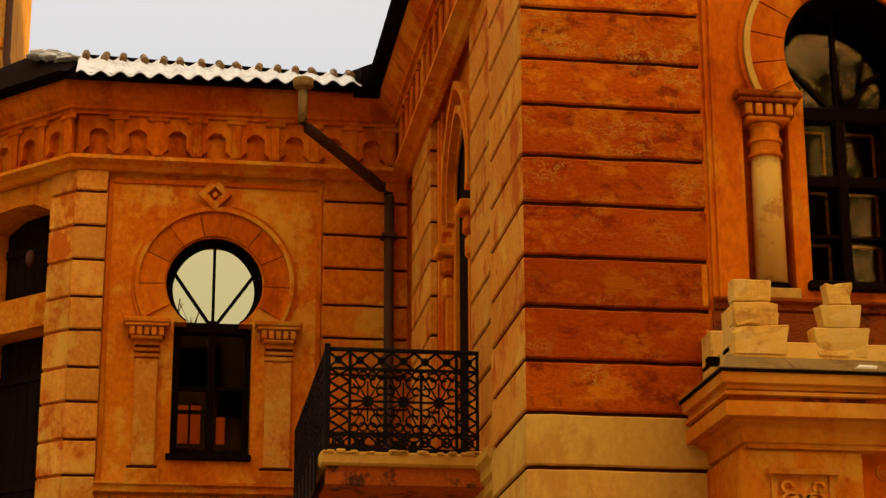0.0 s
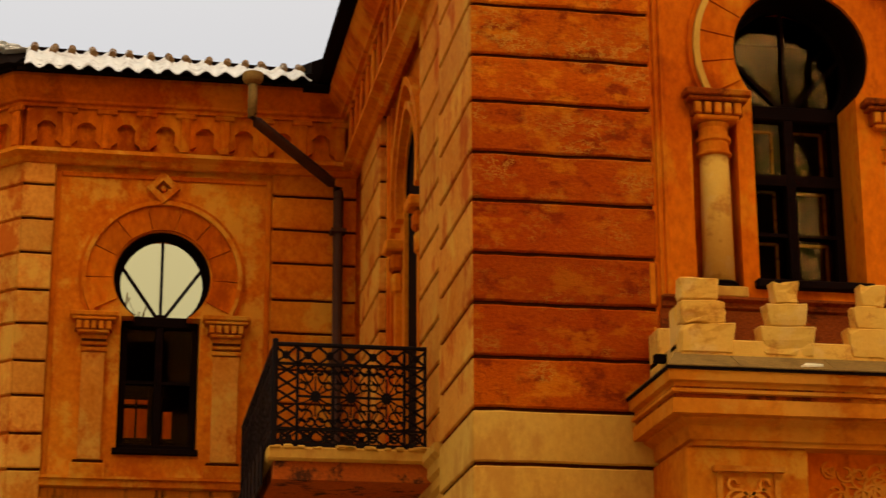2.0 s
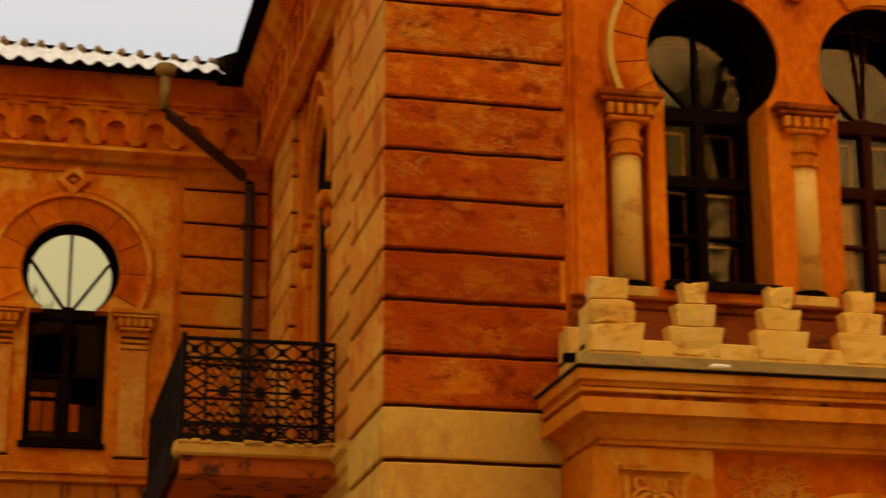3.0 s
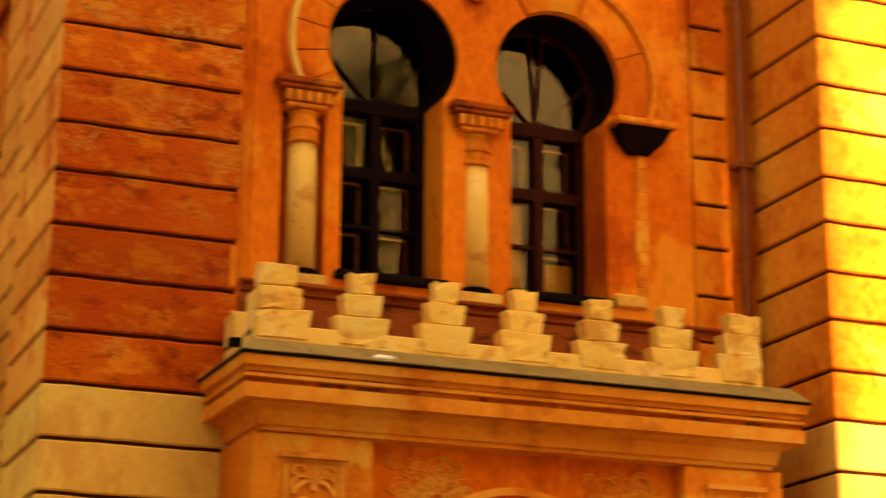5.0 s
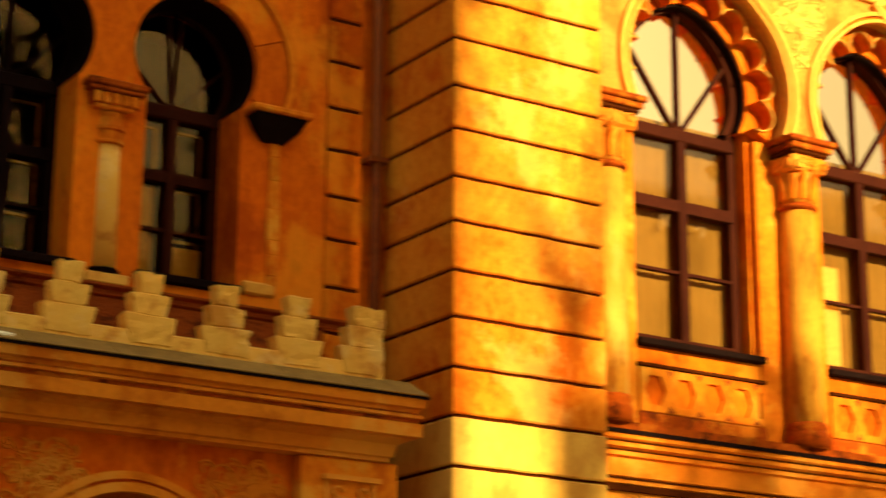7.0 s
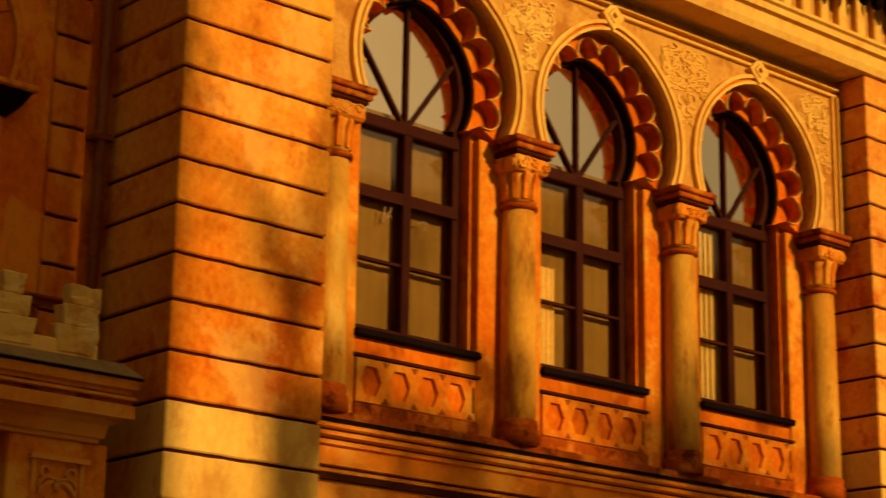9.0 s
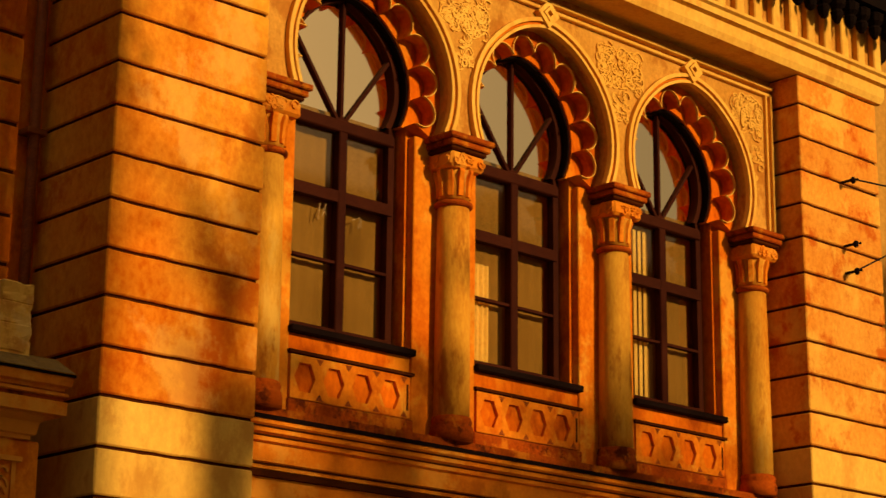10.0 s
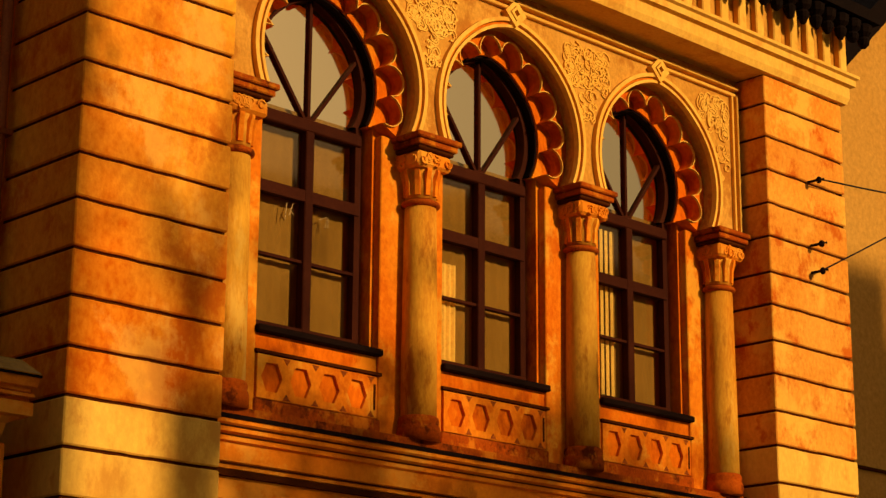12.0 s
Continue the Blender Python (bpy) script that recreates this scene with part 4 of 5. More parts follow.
def rail_panel(u0, u1, z0, z1, m, name="railing"):
    """Cast panel: crossed top band, crossed side bands, scrolled middle."""
    p = part(name, box(B(), u0, u1, -0.02, 0.02, z1 - 0.035, z1, 0.008), IRON, bal, m=m)
    zt, zb = z1 - 0.19, z0 + 0.16
    bm = B()
    for z, w in ((zt, 0.022), (zb, 0.022), (z0 + 0.02, 0.03)):
        bar(bm, (u0, 0, z), (u1, 0, z), w, 0.03)
    part("rail", bm, IRON, p, m=m)
    for u in (u0 + 0.015, u0 + 0.20, u1 - 0.20, u1 - 0.015):
        part("post", bar(B(), (u, 0, z0), (u, 0, z1), 0.026, 0.03), IRON, p, m=m)
    bm = B()
    n = max(2, round((u1 - u0) / 0.19))
    st = (u1 - u0) / n
    for k in range(n):
        a, b = u0 + k * st, u0 + (k + 1) * st
        bar(bm, (a, 0, zt), (b, 0, z1 - 0.035), 0.020, 0.016), bar(bm, (b, 0, zt), (a, 0, z1 - 0.035), 0.020, 0.016)
        bar(bm, (a, 0, zb), (b, 0, z0 + 0.03), 0.020, 0.016), bar(bm, (b, 0, zb), (a, 0, z0 + 0.03), 0.020, 0.016)
        ring(bm, (a + b) / 2, (zt + z1 - 0.035) / 2, 0.018, 0.036, -0.012, 0.012, 0, 359, 10)
        ring(bm, (a + b) / 2, (zb + z0 + 0.03) / 2, 0.03, 0.05, -0.012, 0.012, 0, 359, 10)
    for a in (u0 + 0.015, u1 - 0.20):
        nn = 5
        sz = (zt - zb) / nn
        for k in range(nn):
            z = zb + k * sz
            bar(bm, (a, 0, z), (a + 0.185, 0, z + sz), 0.020, 0.016), bar(bm, (a + 0.185, 0, z), (a, 0, z + sz), 0.020, 0.016)
    part("lattice", bm, IRON, p, m=m)
    c0, c1 = u0 + 0.20, u1 - 0.20
    nb = max(1, round((c1 - c0) / 0.31))
    st = (c1 - c0) / nb
    for k in range(nb):
        bm = B()
        cu, cz = c0 + (k + 0.5) * st, (zt + zb) / 2
        bar(bm, (c0 + k * st, 0, zb), (c0 + k * st, 0, zt), 0.024, 0.02)
        bar(bm, (cu - st / 2, 0, cz), (cu + st / 2, 0, cz), 0.020, 0.016)
        for a in range(0, 360, 30):
            r = radians(a)
            ln = min(st / 2 / max(abs(math.cos(r)), 1e-3), (zt - zb) / 2 / max(abs(math.sin(r)), 1e-3)) * (0.62 if a % 60 else 0.9)
            bar(bm, (cu, 0, cz), (cu + ln * math.cos(r), 0, cz + ln * math.sin(r)), 0.013, 0.012)
        for sx in (-1, 1):
            for sz in (-1, 1):
                for q, r in (((0.25, 0.30), 0.062), ((0.36, 0.16), 0.04), ((0.13, 0.40), 0.045), ((0.38, 0.42), 0.045)):
                    ring(bm, cu + sx * q[0] * st, cz + sz * q[1] * (zt - zb), r - 0.016, r, -0.010, 0.010, 20 if sx > 0 else 200, 320 if sx > 0 else 500, 12)
        ring(bm, cu, cz, 0.02, 0.05, -0.014, 0.014, 0, 359, 12)
        part("scrollwork", bm, IRON, p, m=m)


rail_panel(1.50, 2.84, 5.03, 5.955, Matrix.Translation((0, 17.2, 0)))
LONG = Matrix(((0, 1, 0, 1.5), (1, 0, 0, 0), (0, 0, 1, 0), (0, 0, 0, 1)))
for k in range(3):
    rail_panel(17.2 + k * 1.22, 17.2 + (k + 1) * 1.22, 5.03, 5.955, LONG)
rail_panel(1.50, 2.84, 5.03, 5.955, Matrix.Translation((0, 20.87, 0)))
part("corner_post", box(B(), 1.475, 1.525, 17.175, 17.225, 5.02, 5.985, 0.008), IRON, bal)
apron = part("apron", box(B(), 1.405, 1.425, 17.30, 20.95, 4.70, 5.06, 0.006), IRON, bal, "dark iron sheet hung over the slab's side")
for k in range(9):
    part("stud", box(B(), 1.393, 1.406, 17.45 + k * 0.42, 17.48 + k * 0.42, 4.72, 5.04), IRON, apron)
bm = sweep(B(), [(2.93, 18.1), (2.93, 16.52)], [(0, 4.62), (0.05, 4.66), (0.05, 4.74), (0.09, 4.77), (0.09, 4.86), (0.14, 4.9), (0.14, 4.97), (0, 4.98)])
tagged(part("trim", bm, CREAM), "cream moulding under the balcony on the side wall", "moulding", kind="structure")
# surround of the balcony door
surround = tagged(new("door_surround"), "ochre moulded arch and bracket capitals of the balcony door", "arch")
part("roll_moulding", ring(B(), -DOOR_Y, 8.2, 0.62, 0.70, 2.94, 3.03, -25, 205, 30, 0.12), OCHRE, surround, m=SIDE)
part("roll_moulding", ring(B(), -DOOR_Y, 8.2, 0.84, 0.93, 2.92, 3.03, -20, 200, 30, 0.15), OCHRE, surround, m=SIDE)
for y in (18.40, 19.9):
    part("capital", box(B(), -y - 0.14, -y + 0.14, 2.84, 3.03, 7.62, 7.74, 0.02), OCHRE, surround, m=SIDE)
    part("capital", box(B(), -y - 0.10, -y + 0.10, 2.90, 3.03, 7.42, 7.60, 0.03), ORANGE, surround, m=SIDE)
    part("capital", box(B(), -y - 0.07, -y + 0.07, 2.92, 3.03, 7.18, 7.40, 0.03), OCHRE, surround, m=SIDE)
    part("shaft", box(B(), -y - 0.06, -y + 0.06, 2.95, 3.03, 5.05, 7.18, 0.01), OCHRE, surround, m=SIDE)
for y in (18.2, 20.35, 20.62):
    part("strip", box(B(), -y - 0.03, -y + 0.03, 2.97, 3.03, 5.0, 9.4, 0.01), ORANGE, surround, m=SIDE)

# ================= STONE BALCONY WITH STEPPED MERLONS =================
sb = tagged(new("stone_balcony"), "cream balcony over the entrance with stepped merlons", "balcony")
FP = [(4.10, 15.0), (4.10, 13.88), (8.83, 13.88), (8.83, 15.0)]
part("cornice", sweep(B(), FP, [(-1.0, 4.716), (0.0, 4.716), (0.0, 4.825), (-0.03, 4.83), (-0.03, 4.865), (0.005, 4.87), (0.005, 4.895), (-0.02, 4.90), (-0.02, 4.945), (0.02, 4.955), (0.03, 5.03), (-1.0, 5.03)]), PALE, sb)
part("bed_moulding", sweep(B(), FP, [(-1.0, 4.52), (-0.20, 4.52), (-0.20, 4.55), (-0.17, 4.56), (-0.15, 4.66), (-0.08, 4.70), (-0.08, 4.715), (-1.0, 4.715)]), PALE, sb)
# dark strips laid in the two cornice recesses
for z0, z1, o in ((4.832, 4.862, -0.024), (4.901, 4.914, -0.014)):
    part("groove", sweep(B(), FP, [(-0.08, z0), (o, z0), (o, z1), (-0.08, z1)]), SOOT_SHADE, sb, "dark strip in a cornice groove")
part("drip_edge", sweep(B(), FP, [(-0.2, 5.031), (0.045, 5.031), (0.045, 5.052), (-0.2, 5.09)]), BLACKWOOD, sb, "dark metal drip edge")
xs = [4.06, 4.62, 5.35, 6.1, 6.8, 7.55, 8.2, 8.87]
for a, b in zip(xs, xs[1:]):
    bm = B()
    e = 0.14 if a < 4.1 else 0.0
    loops(bm, [[(a, 13.836, 5.056), (b - 0.006, 13.836, 5.056), (b - 0.006, 14.14, 5.22), (a + e, 14.14, 5.22)], [(a, 13.836, 5.062), (b - 0.006, 13.836, 5.062), (b - 0.006, 14.14, 5.228), (a + e, 14.14, 5.228)]])
    part("flashing_sheet", bm, FLASH, sb, "dull grey metal sheet")
bm = B()
loops(bm, [[(4.056, 13.84, 5.056), (4.27, 14.1, 5.17), (4.27, 15.0, 5.17), (4.056, 15.0, 5.056)], [(4.056, 13.84, 5.062), (4.27, 14.1, 5.178), (4.27, 15.0, 5.178), (4.056, 15.0, 5.062)]])
part("flashing_sheet", bm, FLASH, sb, "dull grey metal sheet")
part("floor_slab", box(B(), 4.3, 8.8, 14.2, 15.0, 5.03, 5.1), PALE, sb)
bm = box(B(), 4.25, 8.585, 14.10, 14.22, 5.1, 5.33, 0.01)
part("parapet", bm, WHITEWASH, sb)
part("parapet", box(B(), 4.25, 4.37, 14.22, 15.0, 5.1, 5.33, 0.01), WHITEWASH, sb)
part("parapet", box(B(), 8.465, 8.585, 14.22, 15.0, 5.1, 5.33, 0.01), WHITEWASH, sb)


def merlon(cx, flush=0, y0=14.09, y1=14.23, m=None, hs=1.0, tiers=((0.225, 5.225, 5.455), (0.168, 5.455, 5.63), (0.108, 5.63, 5.805)), jit=0.0):
    bm = B()
    for w, a, b in tiers:
        b = 5.225 + (b - 5.225) * hs
        a = 5.225 + (a - 5.225) * hs
        k = w * 0.83
        x0, x1, t0, t1 = cx - k, cx + k, cx - w, cx + w
        if flush < 0:
            x0 = t0 = cx - 0.2
        if flush > 0:
            x1 = t1 = cx + 0.2
        loops(bm, [[(x0, y0, a), (x1, y0, a), (x1, y1, a), (x0, y1, a)], [(t0, y0 - 0.004, b + jit), (t1, y0 - 0.004, b), (t1, y1, b), (t0, y1, b)]])
    rj = random.Random(int(cx * 100))
    lean = rj.uniform(-0.02, 0.02)
    bmesh.ops.bevel(bm, geom=bm.edges[:], offset=0.009, segments=1, affect="EDGES")
    bmesh.ops.subdivide_edges(bm, edges=[e for e in bm.edges if e.calc_length() > 0.06], cuts=3, use_grid_fill=True)
    for v in bm.verts:
        n = noise.noise_vector(v.co * 11.0) * 0.009 + noise.noise_vector(v.co * 45.0) * 0.004
        v.co += n + Vector((lean * (v.co.z - 5.225) / 0.58, 0, 0))
        if noise.noise(v.co * 9.0 + Vector((3.1, 0, 0))) > 0.30:
            v.co += Vector(((cx - v.co.x) * 0.10, 0.012, -0.012))
    return part("merlon", bm, WHITEWASH, sb, "cream stepped merlon with chipped edges", m=m)


merlon(4.45, -1, jit=-0.01)
for k, x in enumerate((5.08, 5.765, 6.445, 7.12, 7.775)):
    merlon(x, jit=0.01 * ((k * 7) % 3 - 1))
merlon(8.385, 1)
part("merlon", box(B(), 4.25, 4.38, 14.23, 14.42, 5.27, 5.62, 0.012), WHITEWASH, sb, "cream stepped merlon with chipped edges")
part("merlon", box(B(), 4.25, 4.38, 14.74, 15.0, 5.27, 5.57, 0.012), WHITEWASH, sb, "cream stepped merlon with chipped edges")
part("spout", box(B(), 4.16, 4.26, 14.50, 14.58, 5.24, 5.30), BLACKWOOD, sb, "dark drain spout")


def relief(bm, x0, x1, z0, z1, y, seed, n, r0=0.05, r1=0.12, w=0.016):
    """Carved tendrils: curls and leaves in low relief."""
    rnd = random.Random(seed)
    for k in range(n):
        r = rnd.uniform(r0, r1)
        cx, cz = rnd.uniform(x0 + r, x1 - r), rnd.uniform(z0 + r, z1 - r)
        a = rnd.uniform(0, 360)
        d = rnd.uniform(0.010, 0.026)
        ring(bm, cx, cz, r - w, r, y - d, y + 0.01, a, a + rnd.uniform(150, 280), 9)
        ring(bm, cx, cz, r * 0.35, r * 0.35 + w, y - d * 0.83, y + 0.01, a + 90, a + 300, 7)
    return bm


ros = tagged(new("rosette"), "small carved orange rosette between the two horseshoe arches", "carving")
part("boss", ring(B(), 6.41, 8.70, 0.05, 0.085, 14.97, 15.032, 0, 360, 20), ORANGE, ros)
part("tendril", relief(B(), 6.24, 6.58, 8.62, 9.05, 15.028, 52, 16, 0.035, 0.07), ORANGE, ros)
# entrance bay under the balcony
bm = B()
pierced(bm, 5.19, 7.83, 0, 4.53, 6.42, horseshoe(0.86, 0.0, 3.2, 3.22, 0.87), 14.26, 14.7)
entry = structure("wall_entrance", bm, ORANGE, "pale plastered entrance bay with an arched doorway")
for x0, x1 in ((4.25, 5.19), (7.83, 8.745)):
    part("pier", box(B(), x0, x1, 14.12, 15.0, 0, 4.52, 0.015), OCHRE, entry)
    bm = B()
    xm = (x0 + x1) / 2
    box(bm, xm - 0.27, xm + 0.27, 14.06, 14.13, 4.33, 4.37), box(bm, xm - 0.24, xm - 0.20, 14.10, 14.13, 3.2, 4.33), box(bm, xm + 0.20, xm + 0.24, 14.10, 14.13, 3.2, 4.33)
    part("panel_frame", bm, PALE, entry)
    bm = B()
    for s in (-1, 1):
        ring(bm, xm + s * 0.09, 4.12, 0.07, 0.09, 14.09, 14.13, -20, 200, 12), ring(bm, xm + s * 0.12, 4.24, 0.03, 0.05, 14.09, 14.13, 0, 270, 10)
    ring(bm, xm, 4.0, 0.16, 0.19, 14.09, 14.13, 20, 160, 14)
    part("carving", relief(bm, xm - 0.18, xm + 0.18, 3.6, 4.1, 14.12, 3, 10, 0.04, 0.08), PALE, entry)
part("carving", relief(B(), 5.22, 6.1, 3.6, 4.47, 14.26, 5, 70), PALE, entry, "carved tendril panel")
part("carving", relief(B(), 6.95, 7.8, 3.6, 4.47, 14.26, 8, 70), PALE, entry, "carved tendril panel")
part("door_arch", ring(B(), 6.42, 3.22, 0.87, 0.94, 14.20, 14.28, 0, 180, 40), PALE, entry)
part("door_arch", ring(B(), 6.42, 3.22, 0.97, 1.03, 14.22, 14.28, 0, 180, 40), PALE, entry)
# near-black sheet for the unlit depth of the doorway
part("doorway", box(B(), 5.4, 7.45, 14.68, 14.72, 0, 4.2), DARK, entry)
part("core", box(B(), 4.3, 8.7, 14.72, 15.03, 0, 4.9), PALE, entry)

# ================= ARCADE =================
for x in COLX:
    c = tagged(new("arcade_column"), "tall ochre column with a carved leaf capital, unevenly weathered", "column", "arcade columns")
    y = 14.50
    part("abacus", box(B(), x - 0.31, x + 0.31, y - 0.30, y + 0.2, 8.30, 8.36, 0.012), SOOT_SHADE, c)
    part("abacus", box(B(), x - 0.28, x + 0.28, y - 0.27, y + 0.2, 8.235, 8.295, 0.012), SOOT_SHADE, c)
    # near-black slab: the dark underside of the abacus as colour
    part("abacus", box(B(), x - 0.25, x + 0.25, y - 0.24, y + 0.2, 8.19, 8.232, 0.012), JOINT, c)
    bm = box(B(), x - 0.235, x + 0.235, y - 0.225, y + 0.2, 8.02, 8.188, 0.03)
    blk = part("capital_block", bm, PALE, c)
    part("carving", relief(B(), x - 0.22, x + 0.22, 8.02, 8.18, y - 0.222, int(x * 7), 12, 0.03, 0.06, 0.012), PALE, blk)
    part("carving", relief(B(), -(y + 0.18), -(y - 0.22), 8.02, 8.18, x - 0.232, int(x * 9), 10, 0.03, 0.06, 0.012), PALE, blk, m=SIDE)
    for k in range(10):
        a = 2 * math.pi * k / 10
        px, py = x + 0.165 * math.cos(a), y + 0.165 * math.sin(a)
        bm = loops(B(), [[(px + dx * math.cos(a) - dy * math.sin(a) + o * math.cos(a), py + dx * math.sin(a) + dy * math.cos(a) + o * math.sin(a), z) for dx, dy in ((-0.02, -0.03), (0.02, -0.025), (0.02, 0.025), (-0.02, 0.03))] for z, o in ((7.74, -0.004), (7.90, 0.006), (7.99, 0.034), (8.02, 0.03))])
        part("leaf", bm, OCHRE, blk)
    part("neck", lathe(B(), x, y, [(0.20, 8.03), (0.165, 7.95), (0.16, 7.72)], 24), SHAFT, c, smooth=True)
    # dark ring: the shade line below the neck is put into its colour
    part("ring", lathe(B(), x, y, [(0.17, 7.70), (0.198, 7.685), (0.205, 7.66), (0.198, 7.645), (0.17, 7.63)], 24), SOOT_SHADE, c, smooth=True)
    part("shaft", lathe(B(), x, y, [(0.165, 7.63), (0.172, 7.2), (0.182, 6.2), (0.185, 5.46)], 28), SHAFT, c, smooth=True)
    part("base", lathe(B(), x, y, [(0.185, 5.46), (0.20, 5.45), (0.212, 5.41), (0.20, 5.37), (0.215, 5.36), (0.225, 5.31), (0.225, 5.22)], 28), SOOT_SHADE, c, "soot-stained round base", smooth=True)

# strips beside the columns, front plate with scalloped arches, mouldings
arc = tagged(new("arcade_front"), "pale arcade front with scalloped arches and carved spandrels", "arcade")
for k, x in enumerate(COLX):
    part("strip", box(B(), x - 0.44, x + 0.44, YC, YC + 0.19, 5.22, 8.36, 0.01), OCHRE, arc, "orange strip behind a column")
for i in range(3):
    cx, cz = CX[i], 8.825
    ns, lobes = 150, 10
    a0, a1 = -27.0, 207.0
    inn, outw = [], []
    for k in range(ns + 1):
        a = a0 + (a1 - a0) * k / ns
        ph = (a - a0) / (a1 - a0) * lobes
        f = abs(math.sin(math.pi * ph)) ** 0.6
        r = 0.80 + 0.195 * f
        lift = 0.06 * max(0.0, 1 - abs(a - 90) / 40)
        ca, sa = math.cos(radians(a)), math.sin(radians(a))
        inn.append((cx + r * ca, cz + r * sa + lift)), outw.append((cx + 1.08 * ca, cz + 1.08 * sa + lift))
    bm = loops(B(), [[(p[0], YF + 0.17, p[1]), (q[0], YF + 0.17, q[1]), (q[0], YF + 0.338, q[1]), (p[0], YF + 0.338, p[1])] for p, q in zip(inn, outw)])
    part("scalloped_arch", bm, ORANGE, arc, "stained orange scalloped arch")
    lip = [((p[0] * 0.97 + q[0] * 0.03), (p[1] * 0.97 + q[1] * 0.03)) for p, q in zip(inn, outw)]
    lip2 = [((p[0] * 0.86 + q[0] * 0.14), (p[1] * 0.86 + q[1] * 0.14)) for p, q in zip(inn, outw)]
    part("scallop_lip", loops(B(), [[(p[0], YF + 0.14, p[1]), (q[0], YF + 0.14, q[1]), (q[0], YF + 0.18, q[1]), (p[0], YF + 0.18, p[1])] for p, q in zip(lip, lip2)]), CREAM, arc)
    for r0, r1, pr, mt in ((1.03, 1.065, 0.05, CREAM), (1.07, 1.095, 0.025, OCHRE), (1.10, 1.145, 0.06, CREAM)):
        part("roll_moulding", ring(B(), cx, 8.825, r0, r1, YF - pr, YF + 0.02, -26, 206, 48, 0.07), mt, arc)
    bm = B()
    diamond(bm, cx, 10.09, YF - 0.03, 0.13, 0.05)
    diamond(bm, cx, 10.09, YF - 0.045, 0.065, 0.03)
    part("knot", bm, CREAM, arc)
for i, x in enumerate(COLX[1:3]):
    bm = relief(B(), x - 0.42, x + 0.42, 9.5, 10.08, YF, 20 + i, 80, 0.05, 0.10)
    part("carving", relief(bm, x - 0.2, x + 0.2, 9.1, 9.55, YF, 30 + i, 14, 0.04, 0.08), CREAM, arc, "carved leafy spandrel")
bm = relief(B(), 18.1, 18.75, 9.5, 10.08, YF, 27, 60, 0.05, 0.10)
part("carving", relief(bm, 18.45, 18.78, 9.0, 9.5, YF, 33, 14, 0.04, 0.08), CREAM, arc, "carved leafy spandrel")
for z0, z1, pr in ((10.13, 10.17, 0.05), (10.21, 10.25, 0.08)):
    part("frame_moulding", box(B(), 10.74, 18.88, YF - pr, YF + 0.02, z0, z1, 0.008), CREAM, arc)
for x0, x1, pr in ((18.76, 18.79, 0.05), (18.82, 18.85, 0.08)):
    part("frame_moulding", box(B(), x0, x1, YF - pr, YF + 0.02, 8.36, 10.13, 0.008), CREAM, arc)

# sills and parapet panels under the arcade windows
for i in range(3):
    cx = CX[i]
    tagged(part("window_sill", box(B(), cx - 0.80, cx + 0.80, YC - 0.06, YC + 0.3, 6.03, 6.10, 0.012), BLACKWOOD), "dark metal sill of an arcade window", "sill", "arcade window sills")
    pn = tagged(new("parapet_panel"), "ochre panel with a row of cut hexagons under the window", "panel", "parapet panels")
    part("back", box(B(), cx - 0.80, cx + 0.80, YC + 0.03, YC + 0.3, 5.22, 6.03), ORANGE, pn)
    for k in range(4):
        u = cx - 0.585 + k * 0.36
        hexa = [(0.068, 5.472), (0.130, 5.61), (0.068, 5.748), (0.0, 5.75)]
        part("hexagon_tile", pierced(B(), u - 0.18, u + 0.18, 5.40, 5.82, u, hexa, YC - 0.01, YC + 0.035), OCHRE, pn)
        for z in (5.44, 5.78):
            # dark triangles stand in for shadows in the relief between hexagons
            part("triangle_inlay", loops(B(), [[(u + 0.18 - 0.045, y, z + (0.03 if z > 5.6 else -0.03)), (u + 0.18 + 0.045, y, z + (0.03 if z > 5.6 else -0.03)), (u + 0.18, y, z - (0.03 if z > 5.6 else -0.03))] for y in (YC - 0.014, YC - 0.006)]), BRICK_SHADE, pn)
    part("end_tile", box(B(), cx + 0.675, cx + 0.765, YC - 0.01, YC + 0.03, 5.40, 5.82, 0.01), OCHRE, pn)
    part("end_slot", box(B(), cx + 0.71, cx + 0.735, YC - 0.015, YC - 0.005, 5.48, 5.74), JOINT, pn)
    part("panel_edge", box(B(), cx - 0.80, cx + 0.80, YC - 0.035, YC + 0.03, 5.83, 5.86), JOINT, pn)
    part("panel_foot", box(B(), cx - 0.80, cx + 0.80, YC - 0.02, YC + 0.03, 5.22, 5.39, 0.01), SOOT_SHADE, pn)
bm = sweep(B(), [(10.74, YC), (18.9, YC)], [(-0.1, 4.4), (0.06, 4.4), (0.06, 4.66), (0.10, 4.67), (0.10, 4.72), (0.14, 4.73), (0.14, 4.90), (0.19, 4.91), (0.19, 4.96), (0.25, 4.98), (0.25, 5.03), (0.29, 5.05), (0.29, 5.10), (0.20, 5.12), (0.20, 5.22), (-0.1, 5.22)])
tagged(part("trim", bm, PALE), "stained pale stepped string course below the arcade", "moulding", kind="structure")
bm = sweep(B(), [(10.745, YC), (18.895, YC)], [(0.15, 5.131), (0.206, 5.131), (0.206, 5.224), (0.15, 5.224)])
tagged(part("trim", bm, SOOT_SHADE), "soot-stained plinth strip above the string course", "moulding", kind="structure")
